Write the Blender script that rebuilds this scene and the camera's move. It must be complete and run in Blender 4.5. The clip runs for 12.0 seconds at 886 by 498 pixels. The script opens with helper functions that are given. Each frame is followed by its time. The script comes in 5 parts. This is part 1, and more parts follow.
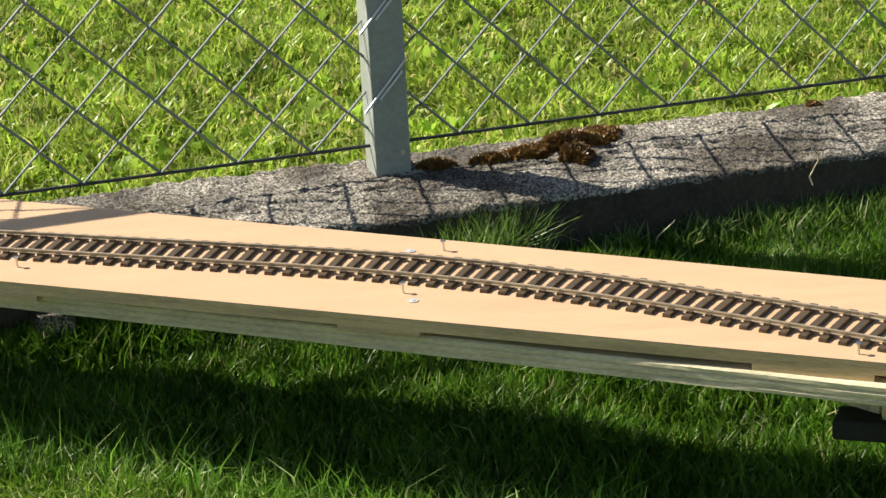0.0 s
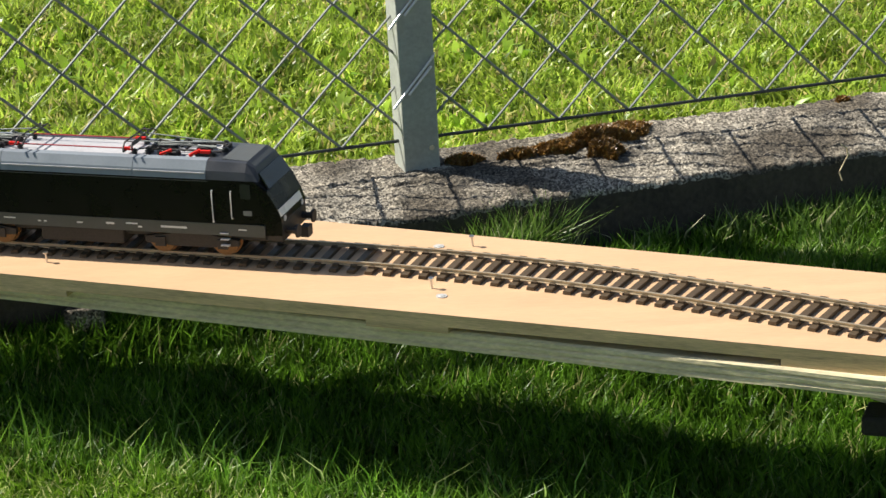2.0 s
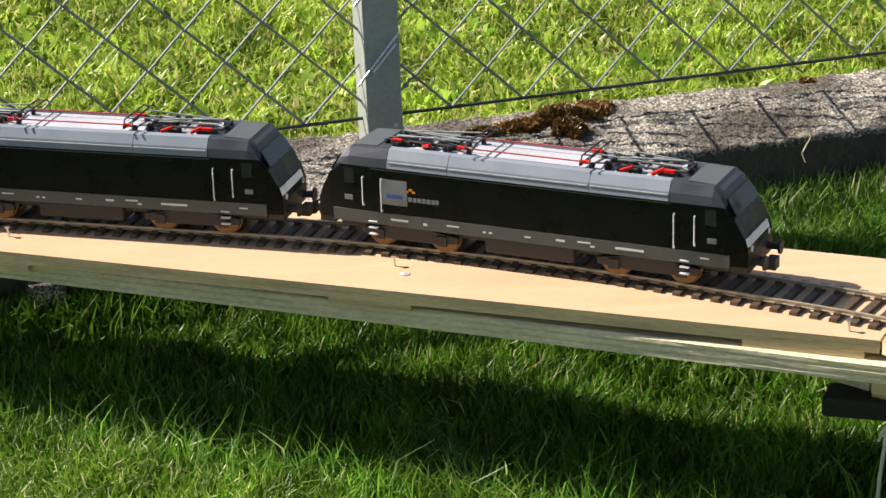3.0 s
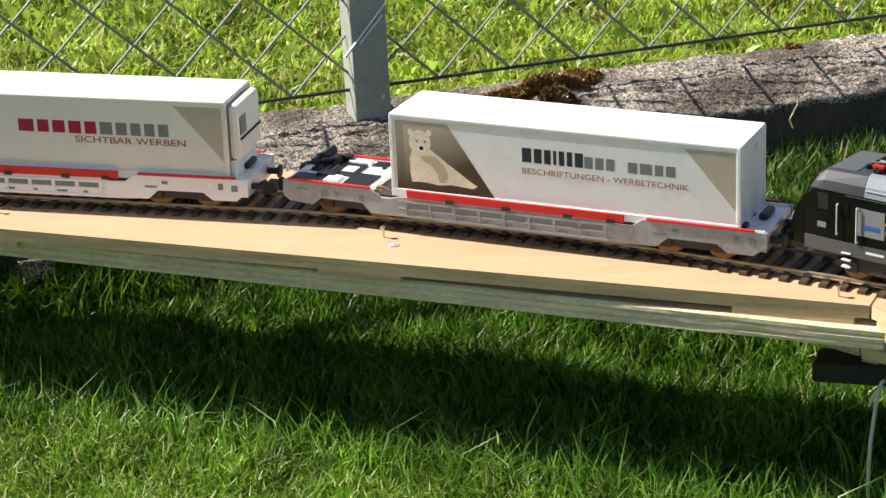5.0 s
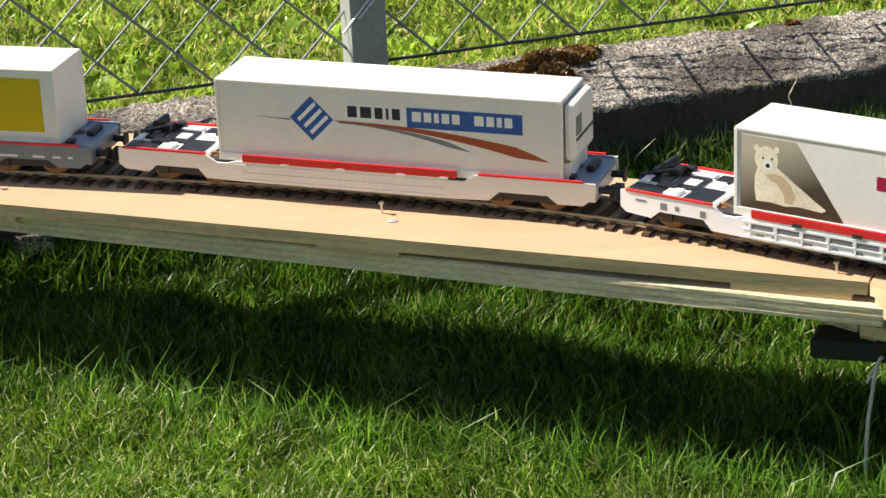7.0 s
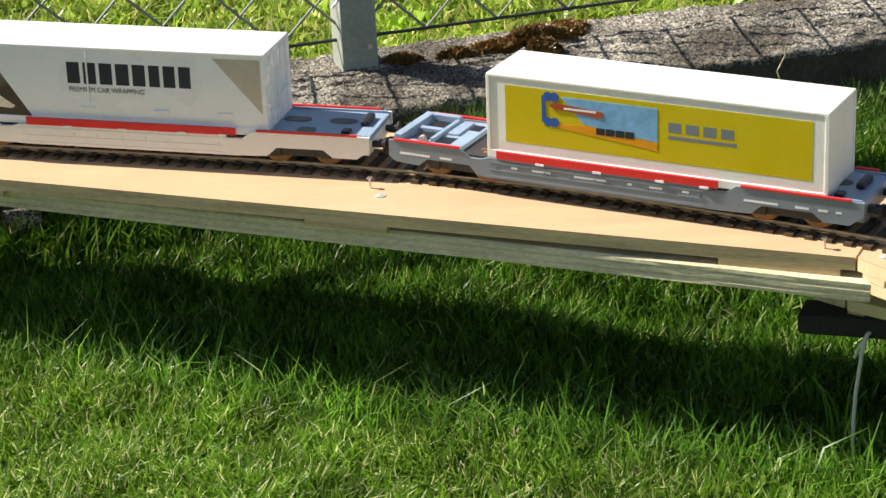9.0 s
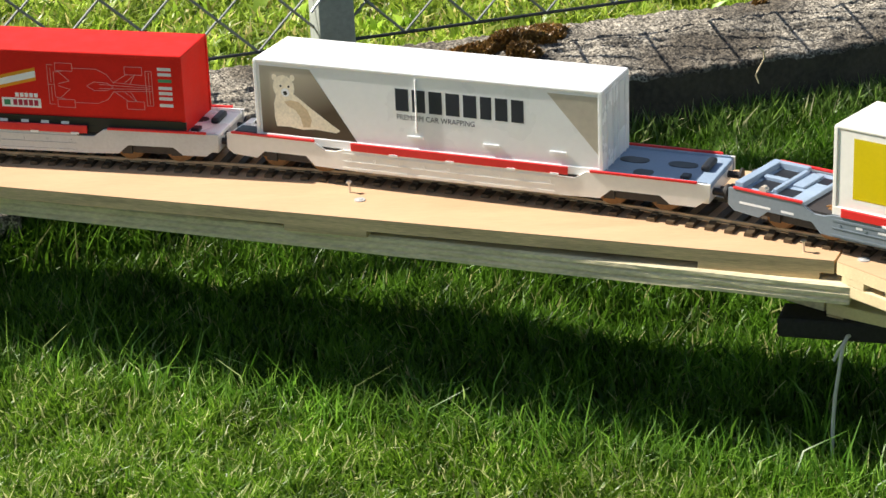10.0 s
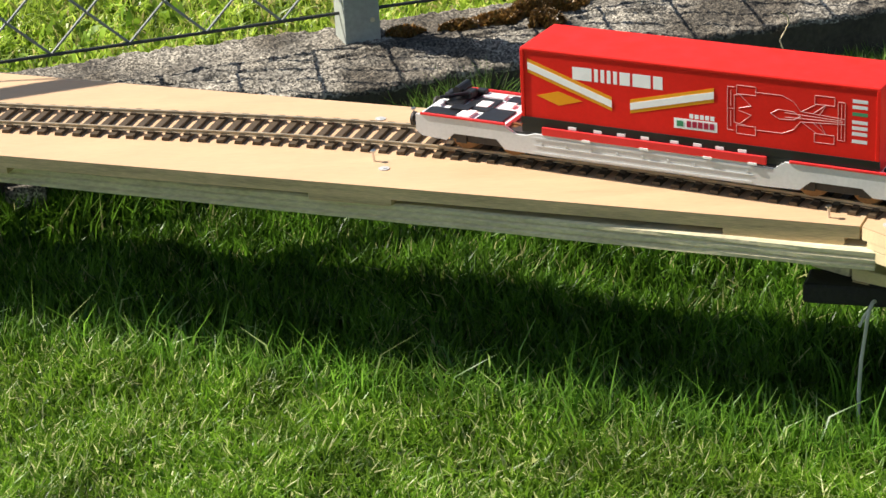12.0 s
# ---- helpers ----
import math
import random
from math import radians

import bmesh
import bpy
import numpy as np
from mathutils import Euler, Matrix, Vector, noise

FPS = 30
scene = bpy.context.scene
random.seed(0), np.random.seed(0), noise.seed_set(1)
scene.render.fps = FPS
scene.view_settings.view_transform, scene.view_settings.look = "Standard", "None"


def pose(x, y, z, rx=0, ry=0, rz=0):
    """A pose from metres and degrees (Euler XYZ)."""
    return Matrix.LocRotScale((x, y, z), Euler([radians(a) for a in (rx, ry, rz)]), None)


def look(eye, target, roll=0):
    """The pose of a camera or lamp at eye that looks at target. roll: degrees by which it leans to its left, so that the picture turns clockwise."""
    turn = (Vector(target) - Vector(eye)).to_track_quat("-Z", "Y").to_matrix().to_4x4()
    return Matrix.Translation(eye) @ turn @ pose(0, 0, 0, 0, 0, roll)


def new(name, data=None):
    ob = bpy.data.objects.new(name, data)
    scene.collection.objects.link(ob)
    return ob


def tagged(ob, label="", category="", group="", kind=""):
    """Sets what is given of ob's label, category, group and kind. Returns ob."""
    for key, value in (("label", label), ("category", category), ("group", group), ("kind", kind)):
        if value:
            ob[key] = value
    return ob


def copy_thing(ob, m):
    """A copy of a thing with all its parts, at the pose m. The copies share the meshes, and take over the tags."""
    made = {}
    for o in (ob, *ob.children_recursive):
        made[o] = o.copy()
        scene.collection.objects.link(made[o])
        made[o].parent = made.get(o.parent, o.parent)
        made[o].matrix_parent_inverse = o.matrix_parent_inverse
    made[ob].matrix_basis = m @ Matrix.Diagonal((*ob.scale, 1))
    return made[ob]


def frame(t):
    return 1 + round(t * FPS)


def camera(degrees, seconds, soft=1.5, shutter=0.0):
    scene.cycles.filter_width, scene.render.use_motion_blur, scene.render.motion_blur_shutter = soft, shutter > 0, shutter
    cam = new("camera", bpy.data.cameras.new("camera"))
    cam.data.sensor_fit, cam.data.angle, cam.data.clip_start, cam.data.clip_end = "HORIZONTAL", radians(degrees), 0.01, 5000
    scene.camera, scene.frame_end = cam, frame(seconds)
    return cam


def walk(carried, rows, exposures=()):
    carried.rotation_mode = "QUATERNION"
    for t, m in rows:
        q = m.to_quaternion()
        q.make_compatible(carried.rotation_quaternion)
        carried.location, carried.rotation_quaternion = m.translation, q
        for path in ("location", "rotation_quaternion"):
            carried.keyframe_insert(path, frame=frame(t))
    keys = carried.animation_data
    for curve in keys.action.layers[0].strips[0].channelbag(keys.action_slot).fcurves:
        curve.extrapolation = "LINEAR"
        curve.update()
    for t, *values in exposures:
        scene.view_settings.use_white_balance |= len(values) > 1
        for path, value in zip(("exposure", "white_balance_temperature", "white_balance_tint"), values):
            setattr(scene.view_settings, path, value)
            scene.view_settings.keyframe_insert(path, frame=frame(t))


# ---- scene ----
cam = camera(21.0, 12.0, soft=1.5, shutter=0.0)
EYE = (0.0, -2.07, 0.89)
TURNS = [  # seconds, yaw, pitch, roll
    (0.0, -0.000, -19.500, -2.400),
    (0.5, 0.163, -19.555, -2.618),
    (1.0, 0.440, -19.659, -2.607),
    (1.5, 0.866, -19.493, -2.778),
    (2.0, 0.734, -19.581, -2.609),
    (2.5, 0.065, -19.995, -1.881),
    (3.0, -0.186, -20.145, -1.807),
    (4.8, -0.732, -20.776, -1.935),
    (5.0, -0.439, -20.858, -2.463),
    (5.5, -0.022, -20.889, -2.512),
    (6.0, 0.028, -20.938, -2.641),
    (6.5, -0.120, -21.088, -2.349),
    (7.0, -0.451, -21.436, -2.368),
    (7.5, -0.687, -21.648, -2.373),
    (9.3, -0.746, -22.081, -2.153),
    (9.5, -0.932, -22.091, -2.276),
    (10.0, -1.261, -21.968, -2.132),
    (10.5, -1.555, -21.910, -2.214),
    (11.0, -1.765, -22.007, -2.325),
    (11.5, -1.538, -22.250, -2.320),
    (12.0, -0.588, -22.705, -2.757),
]
walk(cam, [(t, pose(*EYE, 90 + pitch, 0, yaw) @ pose(0, 0, 0, 0, 0, roll)) for t, yaw, pitch, roll in TURNS], exposures=[(0, 0.74, 6900, 9), (2.3, 0.78, 6900, 9), (3.0, 0.92, 6800, 14), (5.5, 0.86, 6800, 14), (7.5, 0.84, 6850, 13), (9.5, 0.88, 6850, 10), (12, 0.9, 6850, 10)])

# ---- light ----
SUN_ELEVATION, SUN_AZIMUTH = 42.0, 21.0
world = bpy.data.worlds.new("sky")
scene.world = world
world.use_nodes = True
wn = world.node_tree
sky = wn.nodes.new("ShaderNodeTexSky")
sky.sky_type, sky.sun_disc = "NISHITA", False
sky.sun_elevation, sky.sun_rotation = radians(SUN_ELEVATION), radians(SUN_AZIMUTH - 90)
wn.links.new(sky.outputs[0], wn.nodes["Background"].inputs[0])
wn.nodes["Background"].inputs[1].default_value = 0.068
sun = new("sun", bpy.data.lights.new("sun", "SUN"))
sun.data.energy, sun.data.angle, sun.data.color = 5.0, radians(0.53), (1.0, 0.96, 0.9)
sa, se = radians(SUN_AZIMUTH), radians(SUN_ELEVATION)
to_sun = Vector((-math.cos(sa) * math.cos(se), math.sin(sa) * math.cos(se), math.sin(se)))
sun.matrix_world = look(to_sun * 5, (0, 0, 0))


# ---- materials ----
def material(name, base, rough=0.5, metal=0.0, vary=0.12, scale=40.0, bump=0.0, bump_scale=200.0, island=0.0, obj=0.0, stretch=(1, 1, 1), coat=0.0, shine=0.5):
    """Principled paint or wood with variation at two scales, and fine relief."""
    m = bpy.data.materials.new(name)
    m.use_nodes = True
    n, l = m.node_tree.nodes, m.node_tree.links
    p = n["Principled BSDF"]
    p.inputs["Metallic"].default_value = metal
    p.inputs["Specular IOR Level"].default_value = shine
    if coat:
        p.inputs["Coat Weight"].default_value = coat
    tc = n.new("ShaderNodeTexCoord")
    mp = n.new("ShaderNodeMapping")
    mp.inputs["Scale"].default_value = stretch
    l.new(tc.outputs["Object"], mp.inputs[0])
    big, fine = n.new("ShaderNodeTexNoise"), n.new("ShaderNodeTexNoise")
    big.inputs["Scale"].default_value, big.inputs["Detail"].default_value = scale, 4
    fine.inputs["Scale"].default_value, fine.inputs["Detail"].default_value = scale * 9, 3
    for t in (big, fine):
        l.new(mp.outputs[0], t.inputs["Vector"])
    add = n.new("ShaderNodeMath")
    add.operation = "ADD"
    l.new(big.outputs[0], add.inputs[0])
    l.new(fine.outputs[0], add.inputs[1])
    last = add.outputs[0]
    for amount, node, out in ((island, "ShaderNodeNewGeometry", "Random Per Island"), (obj, "ShaderNodeObjectInfo", "Random")):
        if amount:
            src, mul = n.new(node), n.new("ShaderNodeMath")
            mul.operation = "MULTIPLY_ADD"
            l.new(src.outputs[out], mul.inputs[0])
            mul.inputs[1].default_value = amount
            l.new(last, mul.inputs[2])
            last = mul.outputs[0]
    ramp = n.new("ShaderNodeMapRange")
    ramp.inputs["From Min"].default_value, ramp.inputs["From Max"].default_value = 0.6, 1.4 + island + obj
    ramp.inputs["To Min"].default_value, ramp.inputs["To Max"].default_value = 1 - vary, 1 + vary
    l.new(last, ramp.inputs[0])
    mix = n.new("ShaderNodeVectorMath")
    mix.operation = "SCALE"
    mix.inputs[0].default_value = base
    l.new(ramp.outputs[0], mix.inputs["Scale"])
    l.new(mix.outputs[0], p.inputs["Base Color"])
    rr = n.new("ShaderNodeMapRange")
    rr.inputs["From Min"].default_value, rr.inputs["From Max"].default_value = 0.3, 0.7
    rr.inputs["To Min"].default_value, rr.inputs["To Max"].default_value = max(rough - 0.08, 0.05), min(rough + 0.08, 1)
    l.new(big.outputs[0], rr.inputs[0])
    l.new(rr.outputs[0], p.inputs["Roughness"])
    if bump:
        b, t = n.new("ShaderNodeBump"), n.new("ShaderNodeTexNoise")
        t.inputs["Scale"].default_value, t.inputs["Detail"].default_value = bump_scale, 5
        l.new(mp.outputs[0], t.inputs["Vector"])
        b.inputs["Strength"].default_value, b.inputs["Distance"].default_value = bump, 0.002
        l.new(t.outputs[0], b.inputs["Height"])
        l.new(b.outputs[0], p.inputs["Normal"])
    return m


def leaf_material(name, low, high, dry=(0.3, 0.27, 0.1), dry_share=0.06, through_light=0.45, shine=0.4):
    """Blades of grass: each its own green, some dry, with light coming through."""
    m = bpy.data.materials.new(name)
    m.use_nodes = True
    n, l = m.node_tree.nodes, m.node_tree.links
    p, out = n["Principled BSDF"], n["Material Output"]
    geo = n.new("ShaderNodeNewGeometry")
    ramp = n.new("ShaderNodeValToRGB")
    el = ramp.color_ramp.elements
    el[0].color, el[1].color = (*low, 1), (*high, 1)
    el[1].position = 1 - dry_share
    e = el.new(min(1 - dry_share + 0.02, 0.999))
    e.color = (*dry, 1)
    l.new(geo.outputs["Random Per Island"], ramp.inputs[0])
    tex = n.new("ShaderNodeTexNoise")
    tex.inputs["Scale"].default_value, tex.inputs["Detail"].default_value = 15, 4
    tc = n.new("ShaderNodeTexCoord")
    l.new(tc.outputs["Object"], tex.inputs["Vector"])
    mr = n.new("ShaderNodeMapRange")
    mr.inputs["From Min"].default_value, mr.inputs["From Max"].default_value = 0.3, 0.7
    mr.inputs["To Min"].default_value, mr.inputs["To Max"].default_value = 0.6, 1.4
    l.new(tex.outputs[0], mr.inputs[0])
    sc = n.new("ShaderNodeVectorMath")
    sc.operation = "SCALE"
    l.new(ramp.outputs[0], sc.inputs[0])
    l.new(mr.outputs[0], sc.inputs["Scale"])
    l.new(sc.outputs[0], p.inputs["Base Color"])
    p.inputs["Roughness"].default_value = 0.38
    p.inputs["Specular IOR Level"].default_value = shine
    tr = n.new("ShaderNodeBsdfTranslucent")
    l.new(sc.outputs[0], tr.inputs[0])
    mixer = n.new("ShaderNodeMixShader")
    mixer.inputs[0].default_value = through_light
    l.new(p.outputs[0], mixer.inputs[1])
    l.new(tr.outputs[0], mixer.inputs[2])
    l.new(mixer.outputs[0], out.inputs[0])
    return m


def concrete_material():
    m = material("weathered concrete", (0.138, 0.13, 0.113), 0.92, vary=0.75, scale=20, bump=1.0, bump_scale=240)
    n, l = m.node_tree.nodes, m.node_tree.links
    p = n["Principled BSDF"]
    old = p.inputs["Base Color"].links[0].from_socket
    tc = n.new("ShaderNodeTexCoord")
    vor = n.new("ShaderNodeTexVoronoi")
    vor.inputs["Scale"].default_value = 460
    l.new(tc.outputs["Object"], vor.inputs["Vector"])
    cr = n.new("ShaderNodeValToRGB")
    cr.color_ramp.elements[0].color, cr.color_ramp.elements[0].position = (0.3, 0.28, 0.25, 1), 0.3
    cr.color_ramp.elements[1].color, cr.color_ramp.elements[1].position = (3.6, 3.55, 3.45, 1), 0.97
    l.new(vor.outputs["Color"], cr.inputs[0])
    mul = n.new("ShaderNodeMix")
    mul.data_type, mul.blend_type = "RGBA", "MULTIPLY"
    mul.inputs[0].default_value = 0.85
    l.new(old, mul.inputs[6])
    l.new(cr.outputs[0], mul.inputs[7])
    stain, sr = n.new("ShaderNodeTexNoise"), n.new("ShaderNodeValToRGB")
    stain.inputs["Scale"].default_value, stain.inputs["Detail"].default_value = 7, 6
    l.new(tc.outputs["Object"], stain.inputs["Vector"])
    sr.color_ramp.elements[0].color, sr.color_ramp.elements[0].position = (0.4, 0.36, 0.31, 1), 0.42
    sr.color_ramp.elements[1].color, sr.color_ramp.elements[1].position = (1.2, 1.17, 1.12, 1), 0.58
    l.new(stain.outputs[0], sr.inputs[0])
    mul2 = n.new("ShaderNodeMix")
    mul2.data_type, mul2.blend_type = "RGBA", "MULTIPLY"
    mul2.inputs[0].default_value = 1
    l.new(mul.outputs[2], mul2.inputs[6])
    l.new(sr.outputs[0], mul2.inputs[7])
    l.new(mul2.outputs[2], p.inputs["Base Color"])
    return m


M_PLY = material("plywood face", (0.56, 0.365, 0.21), 0.62, vary=0.09, scale=9, bump=0.12, bump_scale=60, stretch=(1, 7, 7))
M_EDGE = material("plywood edge", (0.58, 0.42, 0.23), 0.75, vary=0.38, scale=12, bump=0.25, bump_scale=60, stretch=(1, 1, 14))
M_DECK = material("ribbed decking timber", (0.64, 0.56, 0.36), 0.8, vary=0.3, scale=10, bump=0.3, bump_scale=50, stretch=(1, 4, 4))
M_LATH = material("fresh spruce lath", (0.7, 0.56, 0.33), 0.7, vary=0.12, scale=12, bump=0.08, bump_scale=60, stretch=(1, 5, 5))
M_BLACK_BLOCK = material("black recycled plastic", (0.028, 0.026, 0.025), 0.75, vary=0.3, bump=0.3, shine=0.2)
M_SLEEPER = material("brown plastic sleeper", (0.07, 0.045, 0.022), 0.55, vary=0.3, scale=60, obj=0.3, bump=0.3, bump_scale=300)
M_RAIL = material("brass rail", (0.5, 0.41, 0.28), 0.45, metal=0.6, vary=0.2, scale=30)
M_STEEL = material("zinc steel", (0.6, 0.6, 0.6), 0.3, metal=1.0, vary=0.1)
M_TIE = material("bright zinc wire", (0.72, 0.73, 0.72), 0.4, metal=0.4, vary=0.1)
M_ZINC = material("dull zinc", (0.5, 0.5, 0.48), 0.6, metal=0.3, vary=0.15)
M_WIRE = material("galvanised wire", (0.23, 0.25, 0.23), 0.6, metal=0.2, vary=0.2, scale=60, bump=0.1)
M_TENSION = material("dark tension wire", (0.05, 0.055, 0.05), 0.6, metal=0.3, vary=0.2)
M_POST = material("painted steel post", (0.32, 0.345, 0.31), 0.5, vary=0.2, scale=25, bump=0.15, bump_scale=120)
M_CONCRETE = concrete_material()
# dirty kerb face and core, darker than the coping: their shade is in the colour
M_SHADED_FACE = material("shaded dirty concrete face", (0.06, 0.05, 0.037), 0.95, vary=0.5, scale=18, bump=0.9, bump_scale=160)
M_MOSS = leaf_material("dry brown moss", (0.1, 0.05, 0.013), (0.28, 0.15, 0.035), dry=(0.1, 0.1, 0.03), through_light=0.15)
M_SOIL = material("soil and thatch", (0.02, 0.03, 0.008), 0.95, vary=0.5, scale=25, bump=0.8, bump_scale=120)
M_LAWN = leaf_material("mown lawn blades", (0.085, 0.2, 0.01), (0.23, 0.38, 0.042), dry=(0.6, 0.62, 0.28), dry_share=0.14, through_light=0.5)
# low greens: part of the shade under the boards is in this colour
M_TALL_SHADED = leaf_material("long grass blades darkened for shade", (0.016, 0.05, 0.004), (0.135, 0.285, 0.024), dry=(0.42, 0.42, 0.17), dry_share=0.05, through_light=0.42, shine=0.22)
M_STALK = leaf_material("pale grass stalks", (0.06, 0.17, 0.014), (0.22, 0.42, 0.05), dry=(0.42, 0.5, 0.2), dry_share=0.07, through_light=0.5)
M_TUFT = leaf_material("kerb tuft blades", (0.05, 0.11, 0.018), (0.22, 0.36, 0.07), dry=(0.5, 0.5, 0.28), dry_share=0.08)
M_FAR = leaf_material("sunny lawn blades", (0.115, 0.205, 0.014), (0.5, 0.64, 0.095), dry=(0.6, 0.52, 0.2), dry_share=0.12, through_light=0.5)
M_CLOVER = leaf_material("broad weed leaves", (0.16, 0.3, 0.02), (0.36, 0.52, 0.07), dry_share=0.02)
M_CABLE = material("grey cable", (0.5, 0.5, 0.48), 0.45, vary=0.08)
M_LOCO = material("black loco lacquer", (0.005, 0.0055, 0.0055), 0.3, vary=0.2, shine=0.18)
M_BUSBAR = material("crimson busbar", (0.34, 0.03, 0.035), 0.45, vary=0.1)
M_CAB = material("slate cab roof paint", (0.035, 0.038, 0.045), 0.4, vary=0.15)
M_LOCO_GREY = material("grey loco skirt", (0.075, 0.08, 0.078), 0.45, vary=0.1)
M_FAIRING = material("blue grey roof fairing", (0.2, 0.23, 0.26), 0.45, vary=0.08)
M_ROOF = material("light grey roof deck", (0.42, 0.42, 0.44), 0.5, vary=0.15, scale=30)
M_RED = material("red plastic", (0.66, 0.016, 0.01), 0.5, vary=0.08, shine=0.2)
M_GUARD = material("crimson guard rail", (0.68, 0.026, 0.026), 0.4, vary=0.08)
M_GEAR = material("dark running gear", (0.03, 0.025, 0.022), 0.6, vary=0.4, scale=60)
M_WHEEL = material("rusty brown wheel", (0.26, 0.13, 0.045), 0.5, metal=0.3, vary=0.3)
M_HANDRAIL = material("white handrail", (0.7, 0.7, 0.7), 0.4, vary=0.05)
M_GLASS = material("dark cab glass", (0.02, 0.022, 0.026), 0.12, vary=0.05, shine=0.5)
M_CREAM = material("cream white plastic", (0.82, 0.79, 0.72), 0.38, vary=0.05, scale=20)
M_WHITE = material("white gloss plastic", (0.86, 0.86, 0.85), 0.3, vary=0.03, scale=20)
M_WAGON_GREY = material("light grey wagon plastic", (0.55, 0.56, 0.55), 0.45, vary=0.1)
M_DUSTY = material("dusty grey wagon plastic", (0.33, 0.335, 0.33), 0.6, vary=0.25, scale=30)
M_BLUE_GREY = material("blue grey wagon plastic", (0.17, 0.205, 0.235), 0.45, vary=0.1)
M_DECK_BLUE = material("pale blue deck plate", (0.25, 0.33, 0.43), 0.5, vary=0.1)
M_BLACK = material("black plastic", (0.01, 0.01, 0.011), 0.4, vary=0.2)
M_CRIMSON = material("crimson print", (0.38, 0.01, 0.05), 0.4, vary=0.04)
M_GREY_PRINT = material("grey print", (0.2, 0.21, 0.22), 0.4, vary=0.04)
M_DARK_PRINT = material("slate print", (0.022, 0.025, 0.04), 0.4, vary=0.1)
M_ORANGE_PRINT = material("rust orange print", (0.38, 0.075, 0.03), 0.4, vary=0.04)
M_BLUE_PRINT = material("royal blue print", (0.03, 0.1, 0.36), 0.4, vary=0.04)
M_YELLOW = material("mustard yellow print", (0.6, 0.46, 0.005), 0.4, vary=0.05)
M_AMBER = material("amber print", (0.75, 0.3, 0.01), 0.4, vary=0.05)
M_SKYBLUE = material("sky blue print", (0.2, 0.42, 0.66), 0.4, vary=0.25, scale=18)
M_BROWN = material("brown photo print", (0.11, 0.075, 0.05), 0.4, vary=0.35, scale=16)
M_TAN = material("tan photo print", (0.52, 0.46, 0.37), 0.4, vary=0.12, scale=16)
M_FUR = material("pale fur print", (0.84, 0.75, 0.58), 0.5, vary=0.22, scale=45)
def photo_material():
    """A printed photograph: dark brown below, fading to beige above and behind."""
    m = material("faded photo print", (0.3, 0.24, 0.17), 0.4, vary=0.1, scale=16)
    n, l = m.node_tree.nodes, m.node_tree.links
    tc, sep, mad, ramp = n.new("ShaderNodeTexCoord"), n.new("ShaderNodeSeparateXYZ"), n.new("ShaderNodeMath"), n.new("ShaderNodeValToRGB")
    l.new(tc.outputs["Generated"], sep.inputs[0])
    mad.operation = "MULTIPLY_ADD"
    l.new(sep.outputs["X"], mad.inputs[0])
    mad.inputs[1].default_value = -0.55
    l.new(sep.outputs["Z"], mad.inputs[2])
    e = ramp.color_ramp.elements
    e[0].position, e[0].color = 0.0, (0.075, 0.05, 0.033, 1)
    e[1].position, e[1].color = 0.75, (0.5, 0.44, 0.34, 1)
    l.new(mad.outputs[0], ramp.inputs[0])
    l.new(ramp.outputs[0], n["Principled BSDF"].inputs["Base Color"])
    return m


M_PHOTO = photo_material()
M_PINK_PRINT = material("pale pink line print", (0.58, 0.24, 0.22), 0.4, vary=0.05)
M_FUR_SHADE = material("tan fur print", (0.6, 0.47, 0.3), 0.5, vary=0.2, scale=45)
M_GREEN_PRINT = material("green print", (0.05, 0.25, 0.12), 0.4, vary=0.05)


# ---- building helpers ----
def part(name, bm, mat, parent=None, label=""):
    me = bpy.data.meshes.new(name)
    bm.to_mesh(me)
    bm.free()
    me.materials.append(mat)
    ob = new(name, me)
    if parent:
        ob.parent = parent
    return tagged(ob, label)


def add_box(bm, x0, x1, y0, y1, z0, z1, bevel=0.0):
    r = bmesh.ops.create_cube(bm, size=1)
    vs = r["verts"]
    for v in vs:
        v.co = Vector(((x0 + x1) / 2 + v.co.x * (x1 - x0), (y0 + y1) / 2 + v.co.y * (y1 - y0), (z0 + z1) / 2 + v.co.z * (z1 - z0)))
    if bevel:
        es = list({e for v in vs for e in v.link_edges})
        bmesh.ops.bevel(bm, geom=es, offset=bevel, segments=2, profile=0.5, affect="EDGES")
    return bm


def box(*a, **k):
    return add_box(bmesh.new(), *a, **k)


def add_prism(bm, pts, y0, y1):
    """A polygon in x and z, drawn out from y0 to y1."""
    a = [bm.verts.new((x, y0, z)) for x, z in pts]
    b = [bm.verts.new((x, y1, z)) for x, z in pts]
    n = len(pts)
    fs = [bm.faces.new(a), bm.faces.new(b[::-1])]
    fs += [bm.faces.new((a[i], b[i], b[(i + 1) % n], a[(i + 1) % n])) for i in range(n)]
    bmesh.ops.recalc_face_normals(bm, faces=fs)
    return bm


def prism(*a):
    return add_prism(bmesh.new(), *a)


def add_slab(bm, pts, z0, z1, bevel=0.0):
    """A polygon in x and y between two heights."""
    a = [bm.verts.new((x, y, z0)) for x, y in pts]
    b = [bm.verts.new((x, y, z1)) for x, y in pts]
    n = len(pts)
    fs = [bm.faces.new(a[::-1]), bm.faces.new(b)]
    fs += [bm.faces.new((a[i], a[(i + 1) % n], b[(i + 1) % n], b[i])) for i in range(n)]
    bmesh.ops.recalc_face_normals(bm, faces=fs)
    if bevel:
        bmesh.ops.bevel(bm, geom=list({e for f in fs for e in f.edges}), offset=bevel, segments=2, profile=0.5, affect="EDGES")
    return bm


def slab(*a, **k):
    return add_slab(bmesh.new(), *a, **k)


